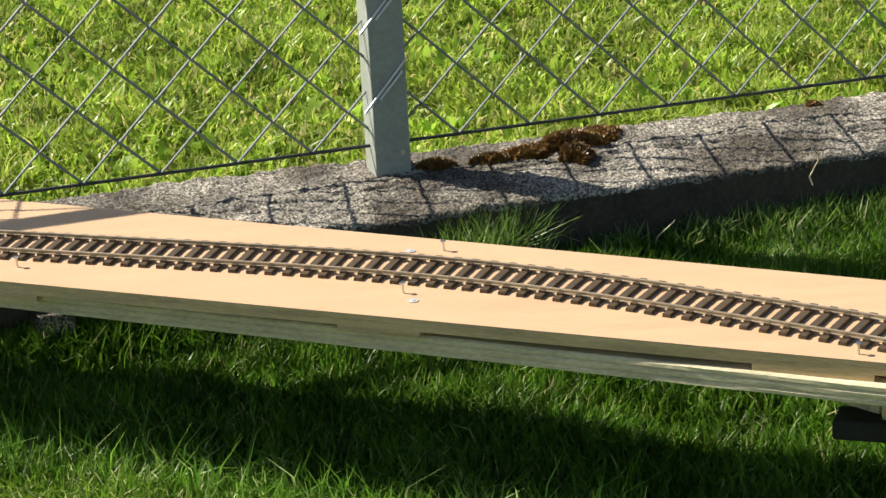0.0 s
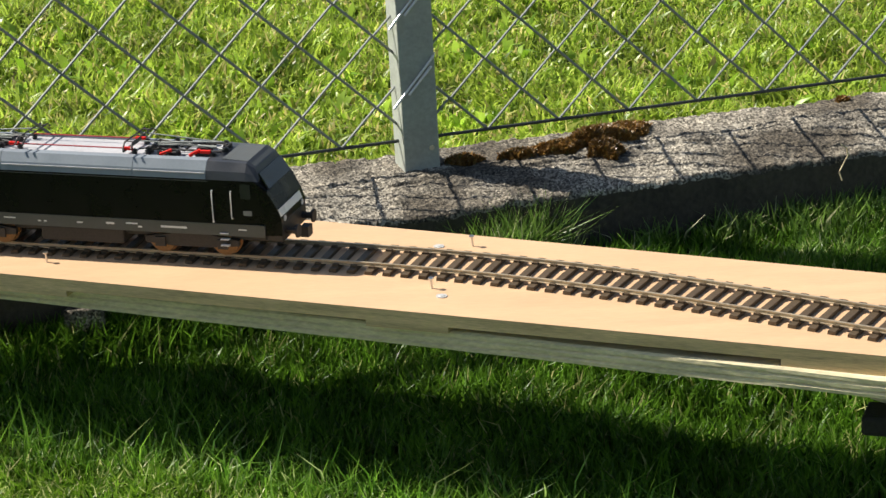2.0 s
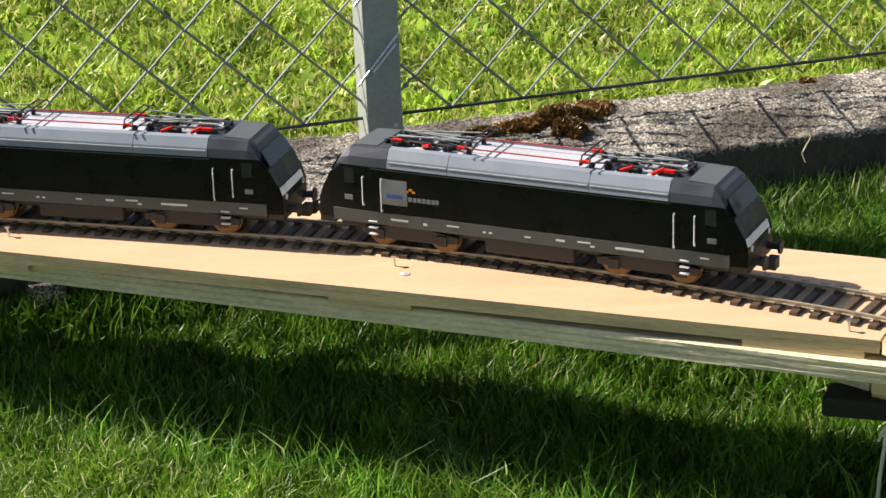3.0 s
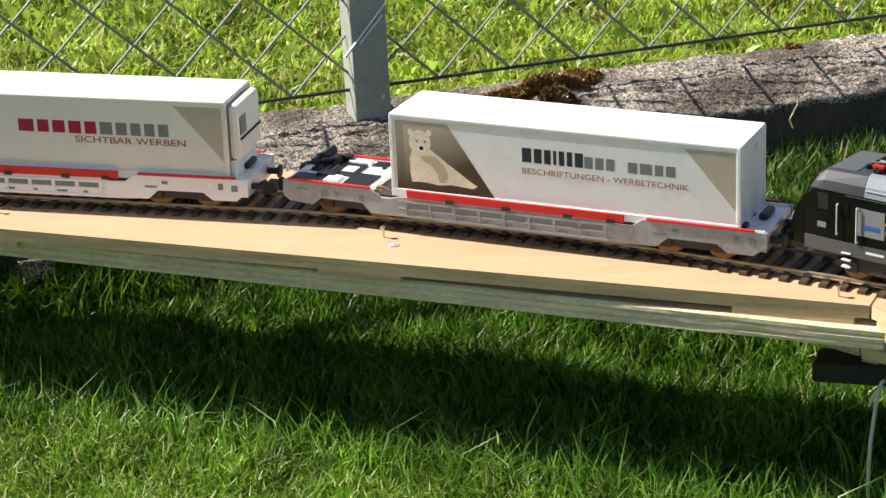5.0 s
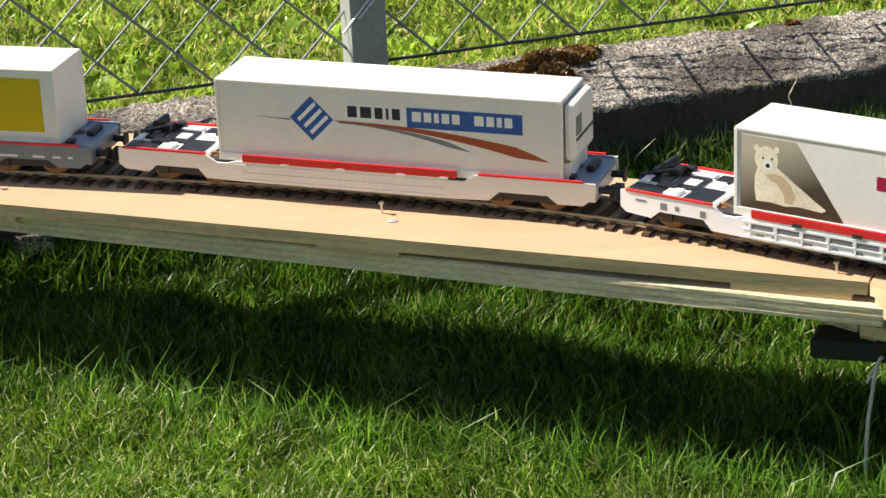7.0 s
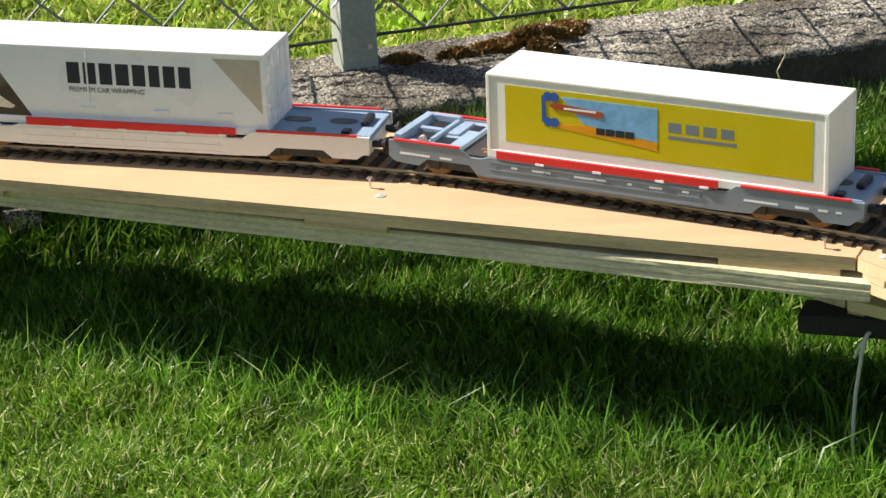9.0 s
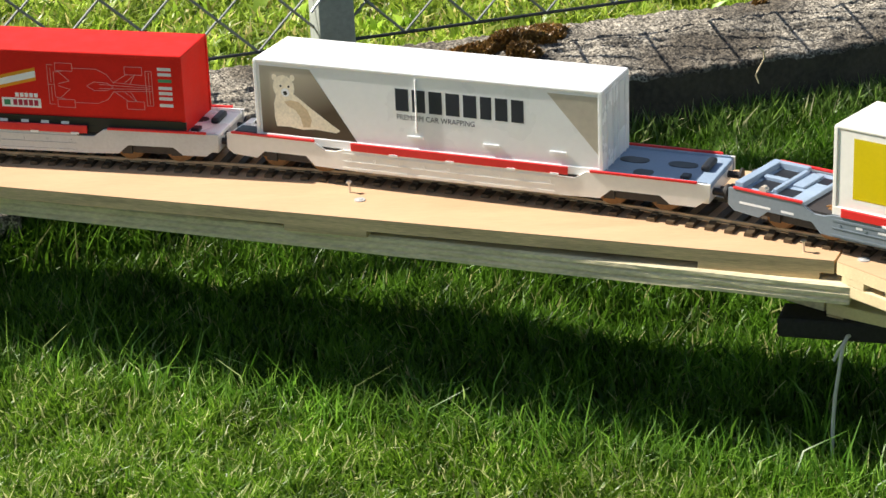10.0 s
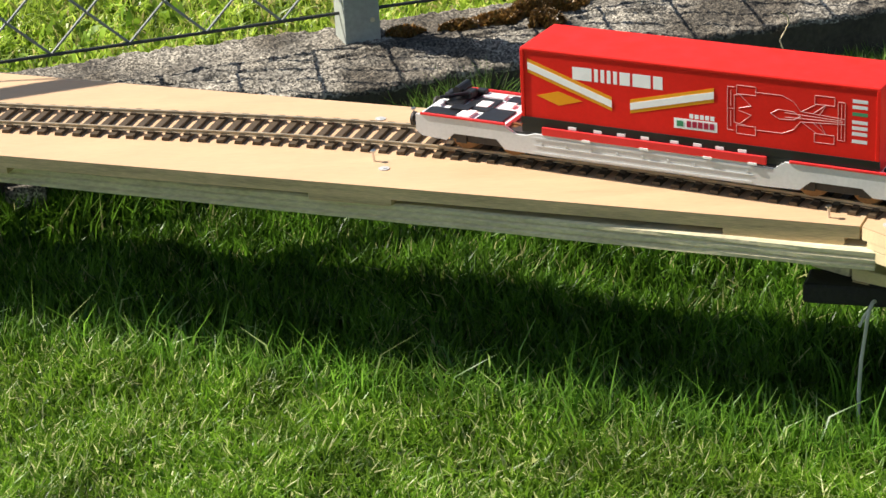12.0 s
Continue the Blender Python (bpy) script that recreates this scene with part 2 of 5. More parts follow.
def add_rod(bm, p, q, r, n=8, r2=None):
    p, q = Vector(p), Vector(q)
    m = Matrix.Translation((p + q) / 2) @ (q - p).to_track_quat("Z", "Y").to_matrix().to_4x4()
    bmesh.ops.create_cone(bm, cap_ends=True, segments=n, radius1=r, radius2=r if r2 is None else r2, depth=(q - p).length, matrix=m)
    return bm


def rod(*a, **k):
    return add_rod(bmesh.new(), *a, **k)


def thing(name, label, category, group="", m=None):
    ob = new(name)
    if m is not None:
        ob.matrix_basis = m
    return tagged(ob, label, category, group)


def letters(text, height, width, x, z, y, mat, parent, name="lettering"):
    """Built-in font letters on the near side of a vehicle, width metres long from x, standing on z."""
    cu = bpy.data.curves.new("letters", "FONT")
    cu.body, cu.size, cu.extrude = text, 1.0, 0.0
    tmp = new("letters", cu)
    me = bpy.data.meshes.new_from_object(tmp.evaluated_get(bpy.context.evaluated_depsgraph_get()))
    bpy.data.objects.remove(tmp)
    xs = [v.co.x for v in me.vertices]
    zs = [v.co.y for v in me.vertices]
    w, h = max(xs) - min(xs), max(zs) - min(zs)
    for v in me.vertices:
        v.co = Vector((x + (v.co.x - min(xs)) * width / w, y, z + (v.co.y - min(zs)) * height / h))
    me.materials.append(mat)
    ob = new(name, me)
    ob.parent = parent
    return ob


def bars(widths, gap, x, z, y, height, mat, parent, name="print_bar", slope=0.0):
    """Plain upright blocks in a row, in place of a name."""
    bm = bmesh.new()
    for w in widths:
        add_prism(bm, [(x, z), (x + w, z), (x + w + slope, z + height), (x + slope, z + height)], y + 0.0001, y + 0.0004)
        x += w + gap
    return part(name, bm, mat, parent)


# ---- the line ----
RAIL_TOP, BOARD_TOP = 0.1475, 0.140
DS = 0.002
S0 = -5.6


def heading(s):
    return -radians(16.0 - 46.0 * min(1, max(0, (-0.62 - s) / 0.62)) + 14.3 * min(1, max(0, (s + 0.16) / 0.40)) + 28.0 * min(1, max(0, (s - 0.38) / 0.5)))


XS, YS = [0.0], [0.0]
for i in range(5400):
    a = heading(S0 + (i + 0.5) * DS)
    XS.append(XS[-1] + DS * math.cos(a))
    YS.append(YS[-1] + DS * math.sin(a))
i0 = round(-S0 / DS)
XS, YS = np.array(XS) - XS[i0], np.array(YS) - YS[i0] - 0.0201


def centre(s):
    k = (s - S0) / DS
    return Vector((float(np.interp(k, np.arange(len(XS)), XS)), float(np.interp(k, np.arange(len(YS)), YS)), 0))


def on_line(s, half=0.01, z=RAIL_TOP):
    """The pose of something whose two bogies run on the line at s - half and s + half."""
    a, b = centre(s - half), centre(s + half)
    d = b - a
    return pose((a.x + b.x) / 2, (a.y + b.y) / 2, z, 0, 0, math.degrees(math.atan2(d.y, d.x)))


def beside(s, v):
    m = on_line(s)
    p = m @ Vector((0, v, 0))
    return (p.x, p.y)


# ---- ground ----
def wall_front(x):
    return 0.412 + 0.31 * x


def wall_back(x):
    return 0.622 + 0.29 * x


def ground_z(x, y):
    """Lower towards the cable, rising gently behind the boards to the kerb, level with its top behind it."""
    k = min(1, max(0, (y - wall_front(x) - 0.05) / 0.1))
    low = -0.048 - 0.014 * min(1, max(0, (x + 0.25) / 0.45))
    low += 0.03 * min(1, max(0, (x + 0.05) / 0.2)) * min(1, max(0, (y - 0.15 + 0.4 * x) / 0.2))
    return low + (0.03 - low) * k + 0.006 * noise.noise((x * 5, y * 5, 0))


def axis(lo, hi, step, far):
    a = list(np.arange(lo, hi + 1e-6, step))
    d, left, right = step * 2, [], []
    p, q = a[0], a[-1]
    while p > -far:
        p, q, d = p - d, q + d, d * 1.6
        left.append(p)
        right.append(q)
    return left[::-1] + a + right


gx, gy = axis(-1.2, 1.2, 0.04, 150), axis(-1.0, 2.0, 0.04, 150)
gv = [(x, y, ground_z(x, y) if abs(x) < 6 and abs(y) < 6 else 0.03 if y > 0 else -0.045) for y in gy for x in gx]
nx = len(gx)
gf = [(j * nx + i, j * nx + i + 1, (j + 1) * nx + i + 1, (j + 1) * nx + i) for j in range(len(gy) - 1) for i in range(nx - 1)]
me = bpy.data.meshes.new("ground")
me.from_pydata(gv, [], gf)
me.materials.append(M_SOIL)
tagged(new("ground", me), "dark soil and thatch under the lawn", "ground", kind="structure")


def blades(name, label, mat, places, height, width, lean, rng, seg2=0.55):
    """Many bent blades of grass in one mesh. places: x, y, z columns; height: one for each."""
    n = len(places)
    az, bend = rng.uniform(0, 2 * np.pi, n), rng.uniform(0.15, 1.0, n) * lean
    turn = rng.uniform(0, 2 * np.pi, n)
    w = width * rng.uniform(0.6, 1.3, n)
    d = np.stack([np.cos(az), np.sin(az), np.zeros(n)], 1)
    side = np.stack([np.cos(turn), np.sin(turn), np.zeros(n)], 1) * (w / 2)[:, None]
    up = np.array([0, 0, 1.0])
    mid = places + d * (height * bend * 0.25)[:, None] + up * (height * seg2)[:, None]
    tip = places + d * (height * bend)[:, None] + up * (height * np.sqrt(np.clip(1 - (bend * 0.8) ** 2, 0.05, 1)))[:, None]
    co = np.stack([places - side, places + side, mid + side * 0.85, mid - side * 0.85, tip], 1).reshape(-1, 3)
    base = np.arange(n) * 5
    loops = np.stack([base, base + 1, base + 2, base + 3, base + 3, base + 2, base + 4], 1).ravel()
    starts = np.stack([np.arange(n) * 7, np.arange(n) * 7 + 4], 1).ravel()
    me = bpy.data.meshes.new(name)
    me.vertices.add(n * 5)
    me.vertices.foreach_set("co", co.astype(np.float32).ravel())
    me.loops.add(n * 7)
    me.loops.foreach_set("vertex_index", loops.astype(np.int32))
    me.polygons.add(n * 2)
    me.polygons.foreach_set("loop_start", starts.astype(np.int32))
    me.update(calc_edges=True)
    me.materials.append(mat)
    return tagged(new(name, me), label, "grass", kind="stuff")


rng = np.random.default_rng(5)


def patchy(x, y, f):
    return 0.5 + 0.5 * (np.sin(x * f + 1.3 * np.sin(y * f * 0.7)) * np.sin(y * f * 1.1 + 0.8 * np.sin(x * f * 0.6)))


def fringe(x):
    return -0.2 - 0.39 * x


def scatter(n, x0, x1, y0, y1):
    return rng.uniform(x0, x1, n), rng.uniform(y0, y1, n)


def heights_at(x, y):
    return np.array([ground_z(a, b) for a, b in zip(x, y)])


# mown lawn towards the camera
x, y = scatter(120000, -0.62, 0.62, -0.72, 0.1)
keep = y < fringe(x) + rng.normal(0, 0.02, len(x))
x, y = x[keep], y[keep]
near = np.clip((fringe(x) - y) / 0.09, 0, 1)
h = 0.014 + 0.012 * patchy(x, y, 23) + rng.uniform(0, 0.009, len(x)) + 0.012 * (1 - near)
blades("lawn", "short mown bright green lawn grass", M_LAWN, np.stack([x, y, heights_at(x, y) - 0.002], 1), h, 0.0025, 1.1, rng)
# long grass under and behind the boards, its greens darkened for their shade
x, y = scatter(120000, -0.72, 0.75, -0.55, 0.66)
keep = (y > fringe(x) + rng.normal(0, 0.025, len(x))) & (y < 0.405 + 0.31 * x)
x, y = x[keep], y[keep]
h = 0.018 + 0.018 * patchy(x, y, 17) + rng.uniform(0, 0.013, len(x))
blades("long_grass", "long uncut green grass under the boards", M_TALL_SHADED, np.stack([x, y, heights_at(x, y) - 0.002], 1), h, 0.003, 0.8, rng)
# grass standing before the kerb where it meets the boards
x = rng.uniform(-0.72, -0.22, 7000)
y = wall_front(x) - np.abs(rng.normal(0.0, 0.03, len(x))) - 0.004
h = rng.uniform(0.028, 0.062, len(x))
blades("kerb_grass", "long green grass before the concrete kerb", M_TALL_SHADED, np.stack([x, y, heights_at(x, y) - 0.002], 1), h, 0.003, 0.8, rng)
# tall single stalks along the edge of the mown lawn
x = rng.uniform(-0.7, 0.7, 4200)
y = fringe(x) + 0.035 + rng.normal(0.0, 0.026, len(x))
h = rng.uniform(0.034, 0.058, len(x)) + 0.03 * (rng.uniform(0, 1, len(x)) > 0.93)
blades("tall_stalks", "tall single grass stalks at the mowing edge", M_STALK, np.stack([x, y, heights_at(x, y) - 0.002], 1), h, 0.0019, 0.95, rng)
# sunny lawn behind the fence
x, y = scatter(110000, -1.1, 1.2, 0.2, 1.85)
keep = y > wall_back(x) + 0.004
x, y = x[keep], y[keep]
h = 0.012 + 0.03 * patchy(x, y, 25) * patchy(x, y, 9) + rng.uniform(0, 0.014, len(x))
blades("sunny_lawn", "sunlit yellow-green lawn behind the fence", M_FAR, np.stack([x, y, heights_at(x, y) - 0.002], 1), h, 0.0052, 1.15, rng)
# broad leaves in it
x, y = scatter(3000, -1.1, 1.2, 0.2, 1.85)
keep = (y > wall_back(x) + 0.02) & (patchy(x, y, 11) > 0.45)
x, y = x[keep], y[keep]
h = rng.uniform(0.02, 0.036, len(x))
blades("weeds", "broad-leaved weeds in the sunny lawn", M_CLOVER, np.stack([x, y, heights_at(x, y) + 0.004], 1), h, 0.011, 1.2, rng)
# coarser lawn all round
x, y = scatter(70000, -3.2, 3.2, -3.6, 3.4)
keep = ~((np.abs(x) < 0.6) & (y < 0.5) & (y > -0.7)) & ~((np.abs(x) < 1.1) & (y > 0.2) & (y < 1.85)) & ((y < wall_front(x) - 0.03) | (y > wall_back(x) + 0.03)) & (np.hypot(x, y + 2.07) > 0.5)
x, y = x[keep], y[keep]
h = rng.uniform(0.02, 0.04, len(x))
blades("lawn_around", "mown green lawn round the garden railway", M_LAWN, np.stack([x, y, heights_at(x, y) - 0.002], 1), h, 0.012, 1.1, rng)
# tufts against the wall
tx, ty = [], []
for cx, n in ((0.035, 420), (0.065, 300), (0.30, 260), (0.38, 380), (0.44, 420), (0.50, 520), (0.56, 520), (0.2, 120), (0.62, 500)):
    tx.append(rng.normal(cx, 0.02, n))
    ty.append(wall_front(tx[-1]) - np.abs(rng.normal(0.02, 0.022, n)))
# a looser belt of longer grass before them, up to the sunlight
belt = rng.uniform(0.10, 0.66, 9000)
gap = rng.uniform(0.03, 0.15, len(belt))
keep = patchy(belt, gap, 14) > 0.38
tx.append(belt[keep])
ty.append(wall_front(belt[keep]) - gap[keep])
x, y = np.concatenate(tx), np.concatenate(ty)
h = rng.uniform(0.026, 0.058, len(x)) + 0.055 * (x < 0.11)
h[-int(keep.sum()):] *= 0.6
blades("grass_tufts", "grass tufts growing against the concrete kerb", M_TUFT, np.stack([x, y, heights_at(x, y) - 0.002], 1), h, 0.0028, 0.8, rng)

# ---- concrete kerb wall ----
WALL_TOP = 0.062


def rough_box(corners, z0, z1, cuts, wobble, seed):
    """A stone piece over a quadrilateral, its faces uneven."""
    bm = slab(corners, z0, z1)
    bmesh.ops.subdivide_edges(bm, edges=bm.edges[:], cuts=cuts, use_grid_fill=True)
    for v in bm.verts:
        q = Vector((v.co.x * 16 + seed, v.co.y * 16, v.co.z * 16))
        v.co += wobble * noise.noise_vector(q) + 0.5 * wobble * noise.noise_vector(q * 4)
    for f in bm.faces:
        f.smooth = True
    return bm


wall = tagged(new("wall_kerb"), "weathered concrete kerb wall with lichen and cracks", "wall", kind="structure")


def wall_at(x, k):
    """A point of the kerb's plan: k = 0 at its face, 1 at its back."""
    return (x, wall_front(x) + k * (wall_back(x) - wall_front(x)))


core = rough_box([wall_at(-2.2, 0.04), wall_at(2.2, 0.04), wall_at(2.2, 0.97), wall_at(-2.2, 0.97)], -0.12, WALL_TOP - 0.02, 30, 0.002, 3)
part("wall_core", core, M_SHADED_FACE, wall)


CRACK_X, CRACK_Y = (-2.2, -0.25, -0.1, 0.21, 0.31, 0.49, 2.2), (-0.19, 0.42, 0.473, 0.585, 0.603, 0.642, 1.17)


def coping(x0, x1, seed):
    """A length of coping: flat behind, weathered and falling towards its face."""
    bm = bmesh.new()
    cols, rows = int((x1 - x0) / 0.004), 64
    grid = []
    for i in range(cols + 1):
        x = x0 + (x1 - x0) * i / cols
        line = [bm.verts.new((*wall_at(x, 0.02), -0.07))]
        for j in range(rows + 1):
            k = j / rows
            z = WALL_TOP - 0.010 * max(0, (0.42 - k) / 0.42) ** 1.3 - (0.006 if j == 0 else 0) - (0.005 if j == rows else 0)
            px, py = wall_at(x, k)
            q = Vector((px * 14 + seed, py * 14, 0))
            z += 0.0035 * noise.noise(q) + 0.0028 * noise.noise(q * 4) + 0.0026 * noise.noise(q * 11) + 0.0016 * noise.noise(q * 23)
            gap = abs(py - float(np.interp(px, CRACK_X, CRACK_Y)) - 0.004 * noise.noise((px * 40, 0, 5)) - 0.002 * noise.noise((px * 150, 0, 2)))
            z -= 0.007 * math.exp(-(gap / 0.0032) ** 2)
            if i in (0, cols):
                z -= 0.003
            py += (0.005 * noise.noise(q * 1.5 + Vector((7, 0, 0))) + 0.002 * noise.noise(q * 6)) * max(0, 1 - k * 4)
            line.append(bm.verts.new((px, py, z)))
        line.append(bm.verts.new((*wall_at(x, 0.99), -0.07)))
        grid.append(line)
    for a, c in zip(grid, grid[1:]):
        for j in range(len(a) - 1):
            f = bm.faces.new((a[j], c[j], c[j + 1], a[j + 1]))
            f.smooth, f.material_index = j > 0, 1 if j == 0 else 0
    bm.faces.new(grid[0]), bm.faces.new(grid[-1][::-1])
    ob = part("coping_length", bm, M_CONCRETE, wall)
    ob.data.materials.append(M_SHADED_FACE)
    return ob


for i, (a, c) in enumerate(((-2.2, -0.9), (-0.898, 0.95), (0.952, 2.2))):
    coping(a, c, i * 5.0)


def moss_clump(x0, y0, rx, ry, n, tall):
    a, r = rng.uniform(0, 2 * np.pi, n), np.sqrt(rng.uniform(0, 1, n))
    lobes = 0.7 + 0.3 * np.sin(a * 3 + x0 * 40) * np.sin(a * 2 + y0 * 30)
    u, v = rx * r * np.cos(a) * lobes, ry * r * np.sin(a) * lobes
    c, s = math.cos(0.29), math.sin(0.29)
    x, y = x0 + u * c - v * s, y0 + u * s + v * c
    z = WALL_TOP - 0.004 + tall * np.sqrt(np.clip(1 - r * r, 0, 1))
    ob = blades("moss_cushion", "brown dry moss cushion on the concrete", M_MOSS, np.stack([x, y, z], 1), rng.uniform(0.004, 0.009, n), 0.0035, 1.0, rng)
    ob["category"] = "moss"
    bm = bmesh.new()
    bmesh.ops.create_uvsphere(bm, u_segments=20, v_segments=10, radius=1)
    for q in bm.verts:
        k = 0.8 + 0.25 * noise.noise(q.co * 2.5 + Vector((x0 * 30, 0, 0)))
        u, v = q.co.x * rx * k * 0.85, q.co.y * ry * k * 0.85
        q.co = Vector((x0 + u * c - v * s, y0 + u * s + v * c, WALL_TOP - 0.004 + q.co.z * tall))
    part("moss_bed", bm, M_MOSS, ob)


for a in ((0.105, 0.583, 0.045, 0.024, 2200, 0.009), (0.15, 0.613, 0.055, 0.034, 3600, 0.016), (0.185, 0.645, 0.04, 0.026, 1800, 0.01), (0.158, 0.568, 0.026, 0.03, 1500, 0.014),
          (0.06, 0.565, 0.03, 0.016, 1000, 0.008), (-0.005, 0.553, 0.03, 0.015, 900, 0.008), (0.46, 0.735, 0.012, 0.008, 200, 0.005)):
    moss_clump(*a)

stone = thing("stone", "pale grey stone lying in grass before the kerb", "stone", m=pose(-0.405, 0.262, 0.0))
part("stone_body", rough_box([(-0.022, -0.008), (0.02, -0.006), (0.018, 0.006), (-0.018, 0.008)], -0.06, 0.012, 4, 0.003, 4), M_CONCRETE, stone)
leaf = thing("dry_leaf", "curled pale straw leaf on the kerb edge", "leaf", m=pose(0.428, 0.538, 0.044, 14, 10, 20))
bm = bmesh.new()
for p, q, r in (((0, 0, 0), (0.004, 0.002, 0.012), 0.0009), ((0.004, 0.002, 0.012), (0.001, 0.004, 0.02), 0.0011), ((0, 0, 0), (-0.006, -0.006, -0.006), 0.001), ((-0.006, -0.006, -0.006), (-0.002, -0.012, -0.014), 0.0012), ((0.001, 0.004, 0.02), (-0.007, 0.006, 0.024), 0.001)):
    add_rod(bm, p, q, r, 6, r * 0.6)
part("leaf_blade", bm, M_LATH, leaf)
tuft = thing("grass_clump", "tall arching grass clump beside the cable", "grass")
for dx, dy, tall, reach in ((0, 0, 0.075, -0.035), (0.006, 0.004, 0.06, -0.028), (0.01, -0.003, 0.07, 0.01), (-0.004, 0.002, 0.055, -0.012), (0.014, 0.005, 0.05, 0.022)):
    bm = bmesh.new()
    for k in range(6):
        a, c = k / 6, (k + 1) / 6
        add_rod(bm, (0.357 + dx + reach * a ** 2, -0.21 + dy, -0.06 + tall * (a * 1.5 - 0.5 * a * a)), (0.357 + dx + reach * c ** 2, -0.21 + dy, -0.06 + tall * (c * 1.5 - 0.5 * c * c)), 0.0014 * (1 - a * 0.8), 5, 0.0014 * (1 - c * 0.8))
    part("blade", bm, M_STALK, tuft)

# ---- fence ----
post = thing("fence_post", "grey-green painted square steel fence post on the kerb", "post")
POST_AT = pose(-0.058, 0.545, WALL_TOP - 0.004, 0, -0.6, 18.0)
post.matrix_basis = POST_AT
part("post_tube", box(-0.021, 0.021, -0.02, 0.02, 0, 0.5, bevel=0.0015), M_POST, post)
foot = rough_box([(-0.034, -0.03), (0.034, -0.03), (0.034, 0.03), (-0.034, 0.03)], -0.006, 0.006, 4, 0.003, 9)
part("mortar_foot", foot, M_CONCRETE, post)
for z in (0.108, 0.2):
    tie = rod((-0.03, -0.0215, z - 0.026), (0.018, -0.0225, z + 0.028), 0.0016)
    add_rod(tie, (0.018, -0.0225, z + 0.028), (0.0225, -0.012, z + 0.03), 0.0016)
    add_rod(tie, (-0.012, -0.0222, z - 0.012), (0.016, -0.0226, z + 0.018), 0.0017)
    part("tie_wire", tie, M_TIE, post, "bright twisted tie wire")
part("bolt", rod((0.012, -0.021, 0.03), (0.012, -0.017, 0.03), 0.003), M_STEEL, post)

FENCE = pose(-0.058, 0.548, WALL_TOP, 0, 0, 17.8)
fence = thing("chain_link_fence", "galvanised chain-link fence with diamond mesh", "fence")
fence.matrix_basis = FENCE
PITCH, RISE, TALL, HALF = 0.0875, 0.0835, 0.42, 2.277
Z0 = 0.033
k = 0
u = -HALF
while u < HALF:
    # each strand zigzags upwards between two columns of knots
    bm = bmesh.new()
    steps = int(TALL / (RISE / 2))
    prev = None
    for i in range(steps + 1):
        p = Vector((u + (PITCH / 2 if i % 2 else 0), 0.0018 * (1 if i % 2 else -1), Z0 + i * RISE / 2))
        if prev is not None:
            add_rod(bm, prev, p, 0.0016, 6)
        prev = p
    part("mesh_wire", bm, M_WIRE, fence)
    u += PITCH / 2 * 2
    k += 1
u = -HALF + PITCH / 2
while u < HALF:
    bm = bmesh.new()
    prev = None
    for i in range(int(TALL / (RISE / 2)) + 1):
        p = Vector((u + (PITCH / 2 if not i % 2 else 0), 0.0018 * (-1 if i % 2 else 1), Z0 + i * RISE / 2))
        if prev is not None:
            add_rod(bm, prev, p, 0.0016, 6)
        prev = p
    part("mesh_wire", bm, M_WIRE, fence)
    u += PITCH
part("top_rail", rod((-HALF, 0, 0.434), (HALF, 0, 0.434), 0.016, 16), M_POST, fence, "grey-green top rail")
part("tension_wire", rod((-HALF, -0.003, Z0), (HALF, -0.003, Z0), 0.0021), M_TENSION, fence, "dark bottom tension wire")

# ---- boards that carry the line ----
PLATE, RECESS, BEAM = 0.0115, 0.006, 0.019


def near_edge(x):
    return -0.1423 - 0.372 * x


def far_edge(x):
    return 0.0735 - 0.405 * x if x > 0 else 0.0735 - 0.41 * x


M_END = (0.3585, near_edge(0.3585))
F_END = (0.437, far_edge(0.437))
board = thing("layout_board", "pale plywood board carrying the garden railway track", "board", "boards of the line")
part("plywood_top", slab([(-0.64, near_edge(-0.64)), M_END, F_END, (-0.46, far_edge(-0.46)), (-0.575, 0.274), (-0.64, 0.25)], BOARD_TOP - 0.0008, BOARD_TOP), M_PLY, board)
part("plywood_plate", slab([(-0.64, near_edge(-0.64)), M_END, F_END, (-0.46, far_edge(-0.46)), (-0.575, 0.274), (-0.64, 0.25)], BOARD_TOP - PLATE, BOARD_TOP - 0.0008), M_EDGE, board)


def along(x, v):
    """A point v metres behind the near edge of the board."""
    return (x + v * 0.357, near_edge(x) + v * 0.934)


for a, b in ((-0.64, -0.376), (-0.096, -0.0235), (0.252, 0.347)):
    part("packing_backing_strip", slab([along(a, 0), along(b, 0), along(b, 0.03), along(a, 0.03)], BOARD_TOP - PLATE - RECESS, BOARD_TOP - PLATE), M_EDGE, board)
# unseen strip added along the back of the gaps to keep light out
part("packing_backing_strip", slab([along(-0.63, 0.032), along(0.34, 0.032), along(0.34, 0.06), along(-0.63, 0.06)], BOARD_TOP - PLATE - RECESS, BOARD_TOP - PLATE), M_EDGE, board)
zt = BOARD_TOP - PLATE - RECESS
beam = thing("decking_plank", "greenish ribbed decking plank under the board", "plank")
def lean(x):
    """How far the plank's near face stands behind the board's edge: it runs slightly askew."""
    return 0.0055 - 0.036 * x


ribs = []
for i in range(3):
    z = zt - 0.0002 - i * BEAM / 3
    ribs += [(0.0019, z), (0.0, z - 0.0017), (0.0, z - BEAM / 3 + 0.0016), (0.0014, z - BEAM / 3 + 0.0012), (0.0014, z - BEAM / 3 + 0.0004)]
prof = ribs[:-2] + [(0.15, zt - BEAM), (0.15, zt - 0.0002)]
bm = bmesh.new()
cuts = [-0.65 + 1.022 * i / 40 for i in range(41)]
